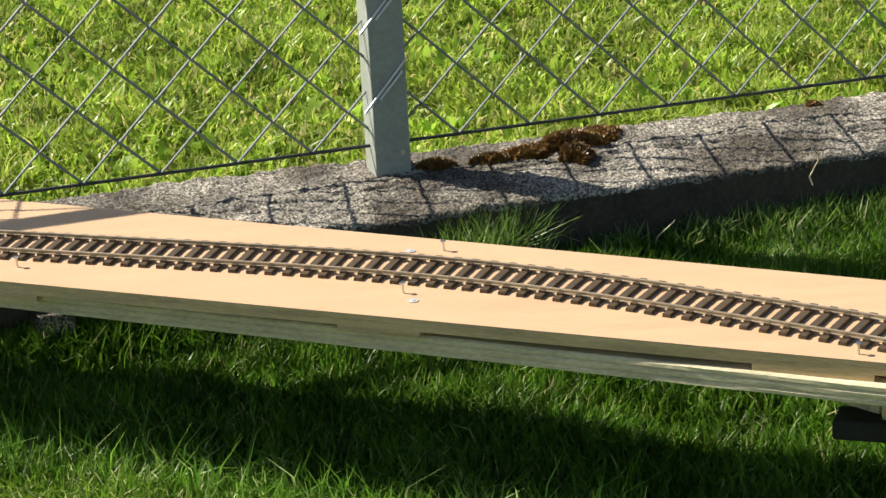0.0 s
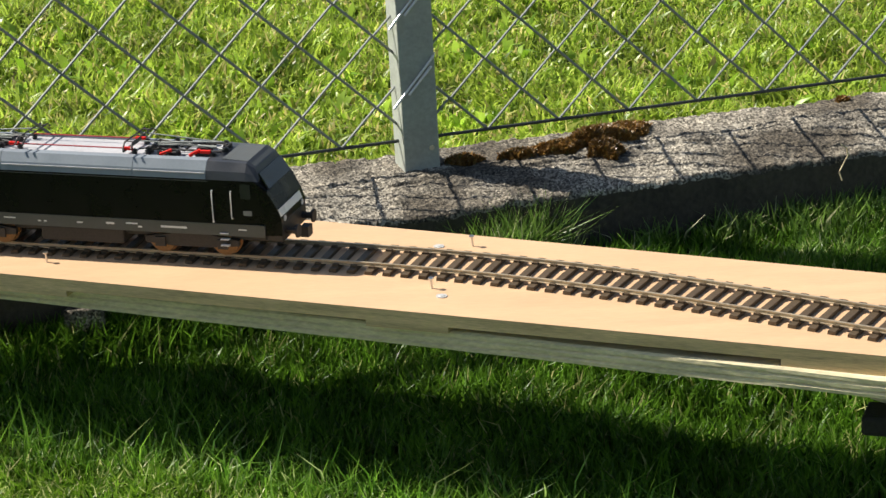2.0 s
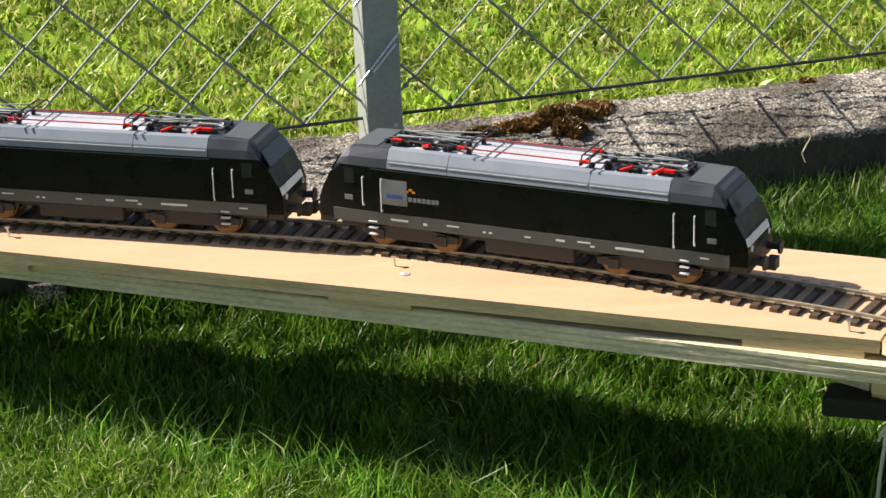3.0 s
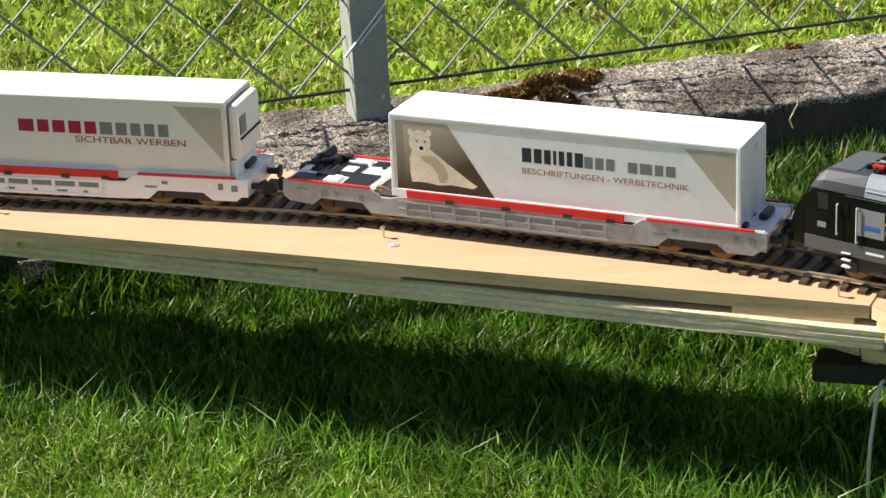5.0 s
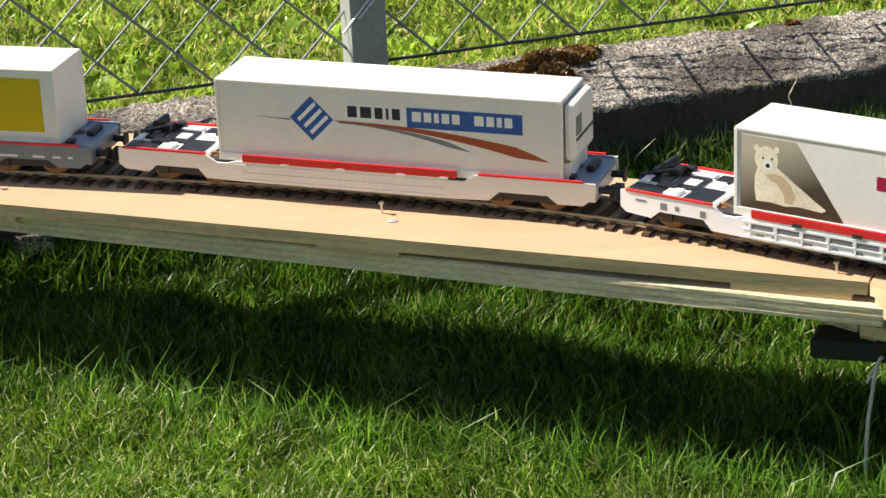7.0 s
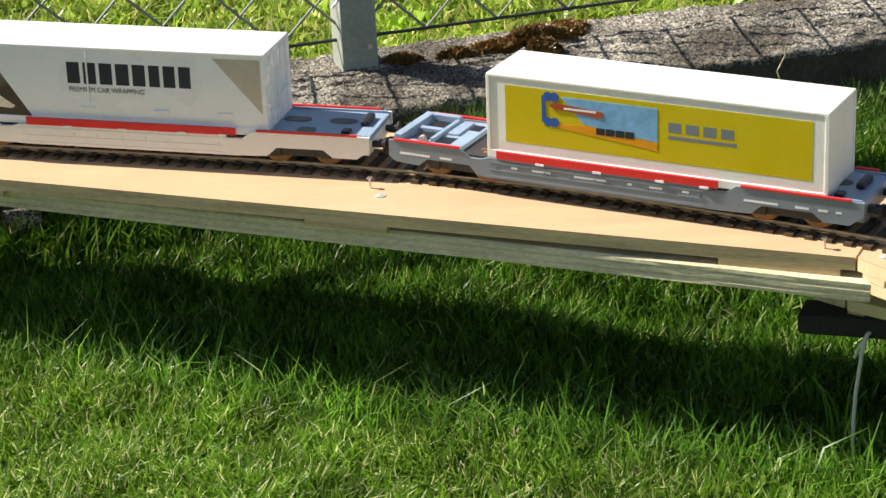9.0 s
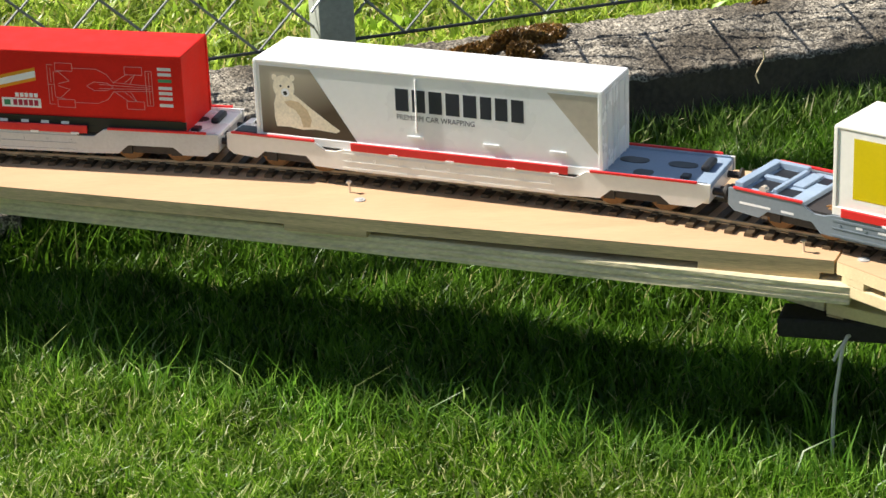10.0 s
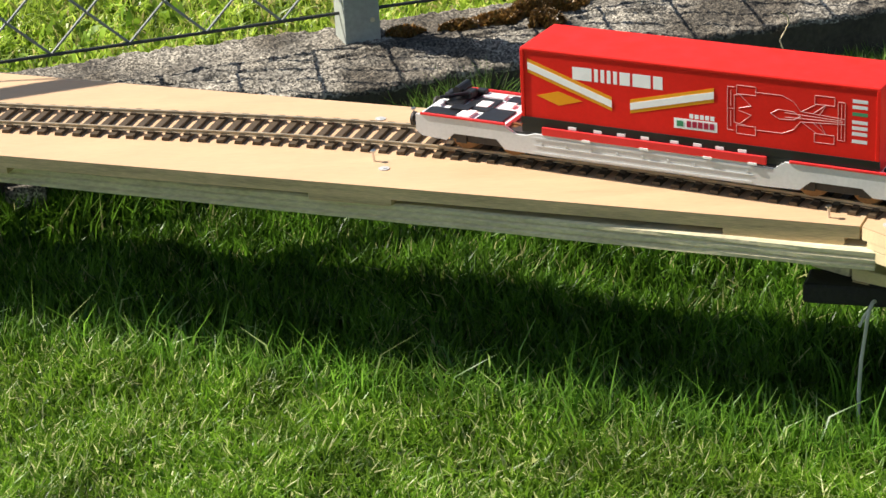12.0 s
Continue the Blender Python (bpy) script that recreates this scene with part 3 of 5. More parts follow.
rings = [[bm.verts.new((*along(x, v + lean(x) + 0.0006 * noise.noise((x * 30, z * 300, 0))), z + 0.0005 * noise.noise((x * 14, v * 40, 3)))) for v, z in prof] for x in cuts]
bm.faces.new(rings[0]), bm.faces.new(rings[-1][::-1])
for a, c in zip(rings, rings[1:]):
    for i in range(len(prof)):
        bm.faces.new((a[i], a[(i + 1) % len(prof)], c[(i + 1) % len(prof)], c[i]))
bmesh.ops.recalc_face_normals(bm, faces=bm.faces[:])
part("plank", bm, M_DECK, beam)

# the next board, with its cut corner
nb = thing("layout_board", "pale plywood board with a cut corner beyond the joint", "board", "boards of the line")
n_pts = [(0.3605, M_END[1] - 0.001), (0.405, -0.337), beside(0.60, -0.105), beside(1.45, -0.105), beside(1.45, 0.105), beside(0.62, 0.105), (0.439, far_edge(0.437))]
part("plywood_top", slab(n_pts, BOARD_TOP - 0.0008, BOARD_TOP), M_PLY, nb)
part("plywood_plate", slab(n_pts, BOARD_TOP - PLATE, BOARD_TOP - 0.0008), M_LATH, nb)
part("packing_backing_strip", slab([(0.364, -0.281), (0.378, -0.300), (0.398, -0.286), (0.384, -0.268)], zt, BOARD_TOP - PLATE), M_LATH, nb)
part("packing_backing_strip", slab([(0.392, -0.319), (0.405, -0.336), beside(0.60, -0.104), beside(0.60, -0.07)], zt, BOARD_TOP - PLATE), M_LATH, nb)
for a, e, half in ((-5.6, -4.7, 0.1), (-4.7, -3.8, 0.1), (-3.8, -2.9, 0.1), (-2.9, -2.0, 0.1), (-2.0, -1.4, 0.08), (-1.4, -1.15, 0.062), (-1.15, -0.9, 0.062), (-0.9, -0.645, 0.062), (1.45, 2.35, 0.1), (2.35, 3.25, 0.1), (3.25, 4.15, 0.1)):
    ob = thing("layout_board", "pale plywood board carrying the garden railway track", "board", "boards of the line")
    pts = [beside(a + 0.001, -half), beside(e - 0.001, -half), beside(e - 0.001, half), beside(a + 0.001, half)]
    part("plywood_plate", slab(pts, BOARD_TOP - PLATE, BOARD_TOP), M_PLY, ob)
    for q in (a + 0.06,):
        part("leg", slab([beside(q, -0.04), beside(q + 0.04, -0.04), beside(q + 0.04, 0.04), beside(q, 0.04)], -0.065, BOARD_TOP - PLATE), M_LATH, ob)

lath = thing("spruce_lath", "fresh pale spruce lath under the board joint", "lath")
bm = slab([(0.3612, -0.2325), (0.3885, -0.2535), (0.62, -0.43), (0.66, -0.38), (0.418, -0.19), (0.392, -0.172)], 0.0732, 0.0845, bevel=0.0012)
part("lath_body", bm, M_LATH, lath)
part("lath_splinter", slab([(0.3605, -0.2345), (0.3735, -0.2445), (0.377, -0.238), (0.366, -0.228)], 0.0668, 0.0731, bevel=0.001), M_LATH, lath, "split off end of the lath")
bearer = thing("cross_bearer", "greenish timber bearer under the decking plank", "timber")
part("bearer_body", slab([(0.333, -0.199), (0.3608, -0.226), (0.43, -0.16), (0.40, -0.12)], 0.0731, zt - BEAM - 0.0006, bevel=0.001), M_DECK, bearer)
lath2 = thing("decking_plank", "fresh ribbed plank under the next board", "plank")
part("plank", slab([(0.366, -0.2835), (0.404, -0.334), beside(0.62, -0.103), beside(0.70, 0.02), (0.46, -0.2)], zt - 0.011, zt - 0.0003, bevel=0.001), M_LATH, lath2)
blk = thing("support_block", "black recycled plastic support block under the boards", "block")
part("block_body", slab([(0.3195, -0.2334), (0.444, -0.27), (0.458, -0.232), (0.3315, -0.2)], 0.0545, 0.0728, bevel=0.003), M_BLACK_BLOCK, blk)
part("block_leg", slab([(0.426, -0.259), (0.438, -0.2625), (0.442, -0.246), (0.43, -0.2425)], -0.065, 0.0545), M_BLACK_BLOCK, blk)
blk2 = thing("support_block", "black recycled plastic support block under the boards", "block")
part("block_body", slab([along(-0.70, 0.07), along(-0.675, 0.07), along(-0.675, 0.12), along(-0.70, 0.12)], -0.065, zt - BEAM - 0.0004), M_BLACK_BLOCK, blk2)
cab = thing("cable", "thin grey cable hanging from the board to the grass", "cable")
bm = bmesh.new()
pts = [(0.3755, -0.262, 0.066), (0.373, -0.2655, 0.0665), (0.37, -0.268, 0.062), (0.368, -0.269, 0.052), (0.3665, -0.268, 0.036), (0.3645, -0.266, 0.014), (0.3637, -0.264, -0.012), (0.364, -0.262, -0.07)]
for p, q in zip(pts, pts[1:]):
    add_rod(bm, p, q, 0.0017)
for p, q in (((0.37, -0.268, 0.062), (0.366, -0.2665, 0.055)), ((0.366, -0.2665, 0.055), (0.3625, -0.265, 0.045))):
    add_rod(bm, p, q, 0.0013)
part("cable_sheath", bm, M_CABLE, cab)


def screw(x, y):
    s = thing("screw", "zinc screw with washer in the plywood", "screw", "screws", pose(x, y, BOARD_TOP))
    part("washer", rod((0, 0, 0), (0, 0, 0.0008), 0.005, 16), M_ZINC, s)
    part("screw_head", rod((0, 0, 0.0008), (0, 0, 0.0013), 0.003, 12, 0.0026), M_ZINC, s)


def nail(x, y):
    s = thing("nail", "steel nail standing up from the plywood", "nail", "nails", pose(x, y, BOARD_TOP, 3, -4))
    part("shank", rod((0, 0, -0.003), (0, 0, 0.0095), 0.0011, 8), M_STEEL, s)
    part("nail_head", rod((0, 0, 0.0095), (0, 0, 0.0105), 0.0026, 12), M_STEEL, s)


for p in ((-0.0285, -0.0867), (-0.0308, 0.0454), (0.3824, -0.2767)):
    screw(*p)
for p in ((-0.037, -0.0657), (0.001, 0.043), (0.3376, -0.2532), (-0.4, 0.047)):
    nail(*p)

# ---- track ----
track = thing("model_track", "brass rails on brown plastic sleepers, garden railway track", "track")
for v in (-0.0235, 0.0235):
    bm = bmesh.new()
    prof = [(-0.0025, 0.004), (0.0025, 0.004), (0.0025, 0.0046), (0.0006, 0.005), (0.0006, 0.0058), (0.0012, 0.0063), (0.0012, 0.0075), (-0.0012, 0.0075), (-0.0012, 0.0063), (-0.0006, 0.0058), (-0.0006, 0.005), (-0.0025, 0.0046)]
    rings = []
    for i in range(0, 331):
        m = on_line(-5.4 + i * 0.03, z=BOARD_TOP)
        rings.append([bm.verts.new(m @ Vector((0, v + a, b))) for a, b in prof])
    for r, q in zip(rings, rings[1:]):
        for i in range(len(prof)):
            bm.faces.new((r[i], r[(i + 1) % len(prof)], q[(i + 1) % len(prof)], q[i]))
    bmesh.ops.recalc_face_normals(bm, faces=bm.faces[:])
    part("rail", bm, M_RAIL, track)


def sleeper_bm(bm=None, m=None):
    b = bmesh.new()
    add_prism(b, [(-0.0039, 0.0002), (0.0039, 0.0002), (0.0034, 0.0034), (-0.0034, 0.0034)], -0.037, 0.037)
    for v in (-0.0235, 0.0235):
        for k in (-1, 1):
            add_box(b, -0.0028, 0.0028, v + k * 0.0036 - 0.0016, v + k * 0.0036 + 0.0016, 0.0033, 0.0052)
    return b


sb = sleeper_bm()
sleeper_me = bpy.data.meshes.new("sleeper")
sb.to_mesh(sleeper_me)
sb.free()
sleeper_me.materials.append(M_SLEEPER)
SPACING = 0.0178
rest_v, rest_f = [], []
one_v = [v.co.copy() for v in sleeper_me.vertices]
one_f = [tuple(p.vertices) for p in sleeper_me.polygons]
for i in range(-300, 242):
    m = on_line(i * SPACING, z=BOARD_TOP)
    if -150 <= i < 140:
        ob = new("sleeper", sleeper_me)
        ob.parent = track
        ob.matrix_basis = m
    else:
        o = len(rest_v)
        rest_v += [m @ v for v in one_v]
        rest_f += [tuple(o + j for j in f) for f in one_f]
me = bpy.data.meshes.new("sleepers")
me.from_pydata(rest_v, [], rest_f)
me.materials.append(M_SLEEPER)
ob = new("sleepers", me)
ob.parent = track
ob["kind"] = "stuff"

# ---- rolling stock: x forward, z from the rail top, near side at negative y ----
HW = 0.036


def wheelset(parent, x, r=0.0135):
    bm = bmesh.new()
    for k in (-1, 1):
        add_rod(bm, (x, k * 0.0195, r), (x, k * 0.0225, r), r * 1.12, 20)
        add_rod(bm, (x, k * 0.0225, r), (x, k * 0.027, r), r, 20)
        add_rod(bm, (x, k * 0.027, r), (x, k * 0.0276, r), r * 0.6, 14)
    add_rod(bm, (x, -0.03, r), (x, 0.03, r), 0.003)
    part("wheelset", bm, M_WHEEL, parent)


def bogie(parent, x, base=0.048, top=0.02):
    bm = bmesh.new()
    for k in (-1, 1):
        a, b = sorted((k * 0.0285, k * 0.0325))
        add_prism(bm, [(x - base * 0.75, 0.011), (x - base * 0.75, 0.0165), (x - base * 0.2, top), (x + base * 0.2, top), (x + base * 0.75, 0.0165), (x + base * 0.75, 0.011), (x + base * 0.3, 0.0085), (x - base * 0.3, 0.0085)], a, b)
        for q in (-1, 1):
            add_box(bm, x + q * base / 2 - 0.005, x + q * base / 2 + 0.005, min(k * 0.0325, k * 0.0345), max(k * 0.0325, k * 0.0345), 0.008, 0.017)
    add_box(bm, x - 0.006, x + 0.006, -0.028, 0.028, 0.012, top + 0.004)
    bg = part("bogie", bm, M_GEAR, parent)
    for q in (-1, 1):
        wheelset(bg, x + q * base / 2)


def buffers(parent, end, z=0.026):
    s = 1 if end > 0 else -1
    for y in (-0.022, 0.022):
        bm = rod((end, y, z), (end + s * 0.011, y, z), 0.0032, 10)
        add_rod(bm, (end + s * 0.011, y, z), (end + s * 0.013, y, z), 0.0065, 14)
        part("buffer", bm, M_GEAR, parent)
    bm = rod((end, 0, z - 0.006), (end + s * 0.014, 0, z - 0.006), 0.003, 8)
    add_box(bm, min(end + s * 0.008, end + s * 0.016), max(end + s * 0.008, end + s * 0.016), -0.006, 0.006, z - 0.012, z - 0.002)
    part("coupler", bm, M_GEAR, parent)


def locomotive():
    lo = thing("model_locomotive", "black model electric locomotive with grey roof and pantographs", "model train", "locomotives")
    # hull of cross-sections
    def ring(x, h, k=1.0):
        w = HW * k
        side = min(h, 0.076)
        f = (h - 0.024) / (0.089 - 0.024)
        return [(x, -w, 0.024), (x, -w, 0.024 + (side - 0.024) * 0.5), (x, -w, side), (x, -w * 0.93, side + (h - side) * 0.6), (x, -w * 0.8, h), (x, 0, h + 0.0015), (x, w * 0.8, h), (x, w * 0.93, side + (h - side) * 0.6), (x, w, side), (x, w, 0.024 + (side - 0.024) * 0.5), (x, w, 0.024)]
    def nose(s):
        out = []
        for x, top, k in ((0.168, 0.0885, 1.0), (0.1785, 0.085, 0.985), (0.1915, 0.066, 0.965), (0.2, 0.05, 0.94), (0.2035, 0.04, 0.92)):
            out.append(ring(s * x, top, k))
        return out
    rings = nose(-1)[::-1] + [ring(x, 0.089) for x in (-0.12, -0.04, 0.04, 0.12)] + nose(1)
    bm = bmesh.new()
    rv = [[bm.verts.new(p) for p in r] for r in rings]
    for a, b in zip(rv, rv[1:]):
        for i in range(len(a)):
            bm.faces.new((a[i], b[i], b[(i + 1) % len(a)], a[(i + 1) % len(a)]))
    bm.faces.new(rv[0]), bm.faces.new(rv[-1][::-1])
    bmesh.ops.recalc_face_normals(bm, faces=bm.faces[:])
    part("body_shell", bm, M_LOCO, lo)
    part("skirt", add_box(box(-0.188, 0.188, -HW - 0.0007, -HW + 0.002, 0.0225, 0.034), -0.188, 0.188, HW - 0.002, HW + 0.0007, 0.0225, 0.034), M_LOCO_GREY, lo, "grey lower skirt")
    # roof fairings along both edges
    for k in (-1, 1):
        for x0, x1 in ((-0.133, -0.074), (-0.0735, 0.06), (0.0605, 0.133)):
            bm = bmesh.new()
            pr = [(k * (HW + 0.0006), 0.0765), (k * 0.0345, 0.0845), (k * 0.0295, 0.0925), (k * 0.0235, 0.0935), (k * 0.0235, 0.088), (k * 0.034, 0.076)]
            a = [bm.verts.new((x0, y, z)) for y, z in pr]
            b = [bm.verts.new((x1, y, z)) for y, z in pr]
            bm.faces.new(a), bm.faces.new(b[::-1])
            for i in range(len(pr)):
                bm.faces.new((a[i], a[(i + 1) % 6], b[(i + 1) % 6], b[i]))
            bmesh.ops.recalc_face_normals(bm, faces=bm.faces[:])
            fr = part("roof_fairing", bm, M_FAIRING, lo, "blue-grey roof fairing")
            part("fairing_strip", box(x0 + 0.001, x1 - 0.001, min(k * 0.0352, k * 0.0362), max(k * 0.0352, k * 0.0362), 0.0815, 0.0825), M_ROOF, fr)
    for s in (-1, 1):
        bm = bmesh.new()
        loft = []
        for x, half in ((0.1335, ((HW + 0.0005, 0.0762), (0.0346, 0.0843), (0.0296, 0.0923), (0.0235, 0.0933))), (0.1715, ((HW + 0.0005, 0.0762), (0.0343, 0.0838), (0.0293, 0.0912), (0.0235, 0.092))),
                        (0.1795, ((0.0356, 0.0762), (0.0335, 0.0815), (0.0285, 0.0862), (0.0235, 0.0866))), (0.1836, ((0.0353, 0.0755), (0.0333, 0.077), (0.03, 0.0785), (0.02, 0.079)))):
            pr = list(half) + [(-y, z) for y, z in half[::-1]]
            loft.append([bm.verts.new((s * x, y, z)) for y, z in pr])
        for a, b in zip(loft, loft[1:]):
            for i in range(len(a)):
                f = bm.faces.new((a[i], a[(i + 1) % len(a)], b[(i + 1) % len(a)], b[i]))
                f.smooth = False
        bm.faces.new(loft[0]), bm.faces.new(loft[-1])
        bmesh.ops.recalc_face_normals(bm, faces=bm.faces[:])
        part("cab_roof", bm, M_CAB, lo, "dark grey cab roof")
        part("cab_roof_plate", prism([(s * 0.1465, 0.0934), (s * 0.1712, 0.0921), (s * 0.1785, 0.0874), (s * 0.1785, 0.0866), (s * 0.1712, 0.0913), (s * 0.1465, 0.0926)], -0.0245, 0.0245), M_LOCO_GREY, lo, "dark grey cab roof plate")
    part("roof_deck", box(-0.147, 0.147, -0.0235, 0.0235, 0.087, 0.0915), M_ROOF, lo, "light grey roof deck")
    first = None
    dice = random.Random(4)
    spots = [(x, y) for x in (-0.06, 0.056, 0.07) for y in (-0.0175, 0.0145)]
    spots += [(s * dice.uniform(0.066, 0.142), dice.uniform(-0.021, 0.021)) for s in (-1, 1) for _ in range(30)]
    for x, y in spots:
        if first is None:
            bm = rod((0, 0, 0), (0, 0, 0.0055), 0.0021, 8, 0.0015)
            for z in (0.0012, 0.0026, 0.004):
                add_rod(bm, (0, 0, z), (0, 0, z + 0.0006), 0.003, 8)
            first = ins = part("insulator", bm, M_BLACK, lo)
        else:
            ins = new("insulator", first.data)
            ins.parent = lo
        ins.matrix_basis = pose(x, y, 0.0915, dice.uniform(-12, 12), dice.uniform(-12, 12))
    for s in (-1, 1):
        for x, y, w in ((0.082, 0.006, 0.005), (0.125, -0.012, 0.006), (0.138, 0.012, 0.004), (0.096, -0.017, 0.003)):
            part("roof_box", box(s * x - w, s * x + w, y - w * 0.6, y + w * 0.6, 0.0915, 0.0945 + w * 0.3, bevel=0.0006), M_GEAR, lo)
        part("roof_cable", rod((s * 0.062, -0.019, 0.0975), (s * 0.12, 0.004, 0.0985), 0.0007, 6), M_BLACK, lo)
        part("roof_cable", rod((s * 0.07, 0.016, 0.0965), (s * 0.142, -0.01, 0.0975), 0.0007, 6), M_WIRE, lo)
    for s in (-1, 1):
        x0 = s * 0.105
        bm = bmesh.new()
        for y in (-0.012, 0.012):
            add_rod(bm, (x0 - 0.036, y, 0.0958), (x0 + 0.036, y, 0.0958), 0.001)
        for q in (-0.036, 0.0, 0.036):
            add_rod(bm, (x0 + q, -0.014, 0.0958), (x0 + q, 0.014, 0.0958), 0.001)
        for q in (-0.02, 0.014):
            add_box(bm, x0 + q - 0.005, x0 + q + 0.005, -0.007, 0.007, 0.0915, 0.0968, bevel=0.001)
        pan = part("pantograph", bm, M_GEAR, lo, "folded dark pantograph")
        bm = bmesh.new()
        for y in (-0.012, 0.012):
            add_rod(bm, (x0 + s * 0.03, y * 0.7, 0.0985), (x0 - s * 0.05, y, 0.1035), 0.0007, 6)
            add_rod(bm, (x0 - s * 0.03, y * 0.3, 0.0975), (x0 + s * 0.03, y * 0.6, 0.0992), 0.0008, 6)
        part("pantograph_arm", bm, M_WIRE, pan)
        bm = bmesh.new()
        for q in (-0.055, -0.047):
            add_rod(bm, (x0 + s * q, -0.024, 0.1045), (x0 + s * q, 0.024, 0.1045), 0.0008, 6)
            for k in (-1, 1):
                add_rod(bm, (x0 + s * q, k * 0.024, 0.1045), (x0 + s * (q + 0.001), k * 0.031, 0.1), 0.0008, 6)
        for y in (-0.02, 0, 0.02):
            add_rod(bm, (x0 - s * 0.056, y, 0.1045), (x0 - s * 0.046, y, 0.1045), 0.0006, 6)
        part("contact_strip", bm, M_GEAR, pan)
    for y in (-0.0175, 0.0145):
        part("busbar", rod((-0.062, y, 0.097), (0.048, y, 0.097), 0.0007), M_BUSBAR, lo, "thin red roof busbar")
    for x, y in ((-0.066, -0.0175), (0.05, -0.018), (0.05, 0.0145), (0.128, -0.018), (-0.131, -0.016)):
        part("busbar_clamp", box(x - 0.005, x + 0.005, y - 0.0016, y + 0.0016, 0.0955, 0.0985, bevel=0.0004), M_RED, lo)
    for x, y, a in ((0.118, -0.019, 40), (-0.1, -0.02, -35), (0.09, -0.021, 15)):
        ob = part("red_insulator", box(-0.006, 0.006, -0.0014, 0.0014, 0, 0.003, bevel=0.0006), M_RED, lo)
        ob.matrix_basis = pose(x, y, 0.0945, 0, -18, a)
    part("cross_cable", rod((0.047, -0.021, 0.095), (0.051, 0.02, 0.097), 0.0013), M_BLACK, lo)
    # cab ends
    for s in (-1, 1):
        bm = bmesh.new()
        q = [(s * 0.1822, -0.0285, 0.0815), (s * 0.1822, 0.0285, 0.0815), (s * 0.1912, 0.03, 0.0675), (s * 0.1912, -0.03, 0.0675)]
        a = [bm.verts.new(p) for p in q]
        b = [bm.verts.new((x + s * 0.0012, y, z + 0.0008)) for x, y, z in q]
        bm.faces.new(a), bm.faces.new(b[::-1])
        for i in range(4):
            bm.faces.new((a[i], a[(i + 1) % 4], b[(i + 1) % 4], b[i]))
        bmesh.ops.recalc_face_normals(bm, faces=bm.faces[:])
        part("windscreen", bm, M_GLASS, lo, "dark raked windscreen")
        # white strip that stands in for sun glare below the windscreen
        bm = prism([(s * 0.2006, 0.0492), (s * 0.203, 0.0425), (s * 0.2042, 0.043), (s * 0.2018, 0.0497)], -0.033, 0.024)
        part("nose_glare", bm, M_WHITE, lo, "white nose strip painted for glare")
        for y in (-0.024, 0.024):
            part("headlight", rod((s * 0.2, y, 0.0385), (s * 0.2042, y, 0.0385), 0.0028, 12), M_HANDRAIL, lo)
        part("buffer_beam", box(min(s * 0.188, s * 0.204), max(s * 0.188, s * 0.204), -0.033, 0.033, 0.018, 0.036, bevel=0.001), M_GEAR, lo)
        buffers(lo, s * 0.203)
        for k in (-1, 1):
            y = k * (HW + 0.0022)
            for x, z0, z1 in ((s * 0.1385, 0.036, 0.066), (s * 0.157, 0.04, 0.066)):
                bm = rod((x, y, z0), (x, y, z1), 0.0006, 6)
                for z in (z0, z1):
                    add_rod(bm, (x, y, z), (x, y - k * 0.0025, z), 0.0008, 6)
                part("handrail", bm, M_HANDRAIL, lo, "white handrail")
            bm = bmesh.new()
            for z in (0.0125, 0.0185, 0.0245):
                add_box(bm, s * 0.148 - 0.0042, s * 0.148 + 0.0042, min(k * (HW - 0.002), y), max(k * (HW - 0.002), y), z, z + 0.001)
            part("steps", bm, M_HANDRAIL, lo, "white cab steps")
            bm = box(s * 0.151 - 0.0042, s * 0.151 + 0.0042, min(k * HW, k * (HW + 0.0005)), max(k * HW, k * (HW + 0.0005)), 0.055, 0.07)
            part("cab_door", bm, M_LOCO, lo)
            bm = box(min(s * 0.166, s * 0.176), max(s * 0.166, s * 0.176), min(k * HW * 0.985, k * (HW + 0.0004)), max(k * HW * 0.985, k * (HW + 0.0004)), 0.059, 0.073)
            part("side_window", bm, M_GLASS, lo)
            bm = box(min(s * 0.168, s * 0.176), max(s * 0.168, s * 0.176), min(k * HW * 0.98, k * (HW + 0.0005)), max(k * HW * 0.98, k * (HW + 0.0005)), 0.043, 0.0475)
            part("number_bar", bm, M_GREY_PRINT, lo)
    # seams and prints on the flanks
    y = -HW - 0.0004
    part("flank_line", box(-0.15, 0.135, y, y + 0.001, 0.0742, 0.0749), M_LOCO_GREY, lo)
    part("logo_panel", box(-0.1385, -0.1135, y, y + 0.001, 0.0425, 0.066), M_GREY_PRINT, lo, "grey square logo panel")
    part("logo_bar", box(-0.134, -0.118, y - 0.0003, y, 0.049, 0.0525), M_BLUE_PRINT, lo)
    bars([0.004, 0.003, 0.004, 0.003, 0.004, 0.003, 0.003], 0.001, -0.1125, 0.0475, y, 0.004, M_GREY_PRINT, lo)
    bm = box(-0.1115, -0.1085, y, y + 0.001, 0.0575, 0.0595)
    add_box(bm, -0.1085, -0.1055, y, y + 0.001, 0.0555, 0.0575)
    add_box(bm, -0.1145, -0.112, y, y + 0.001, 0.0555, 0.0575)
    part("logo_mark", bm, M_AMBER, lo, "small yellow squares")
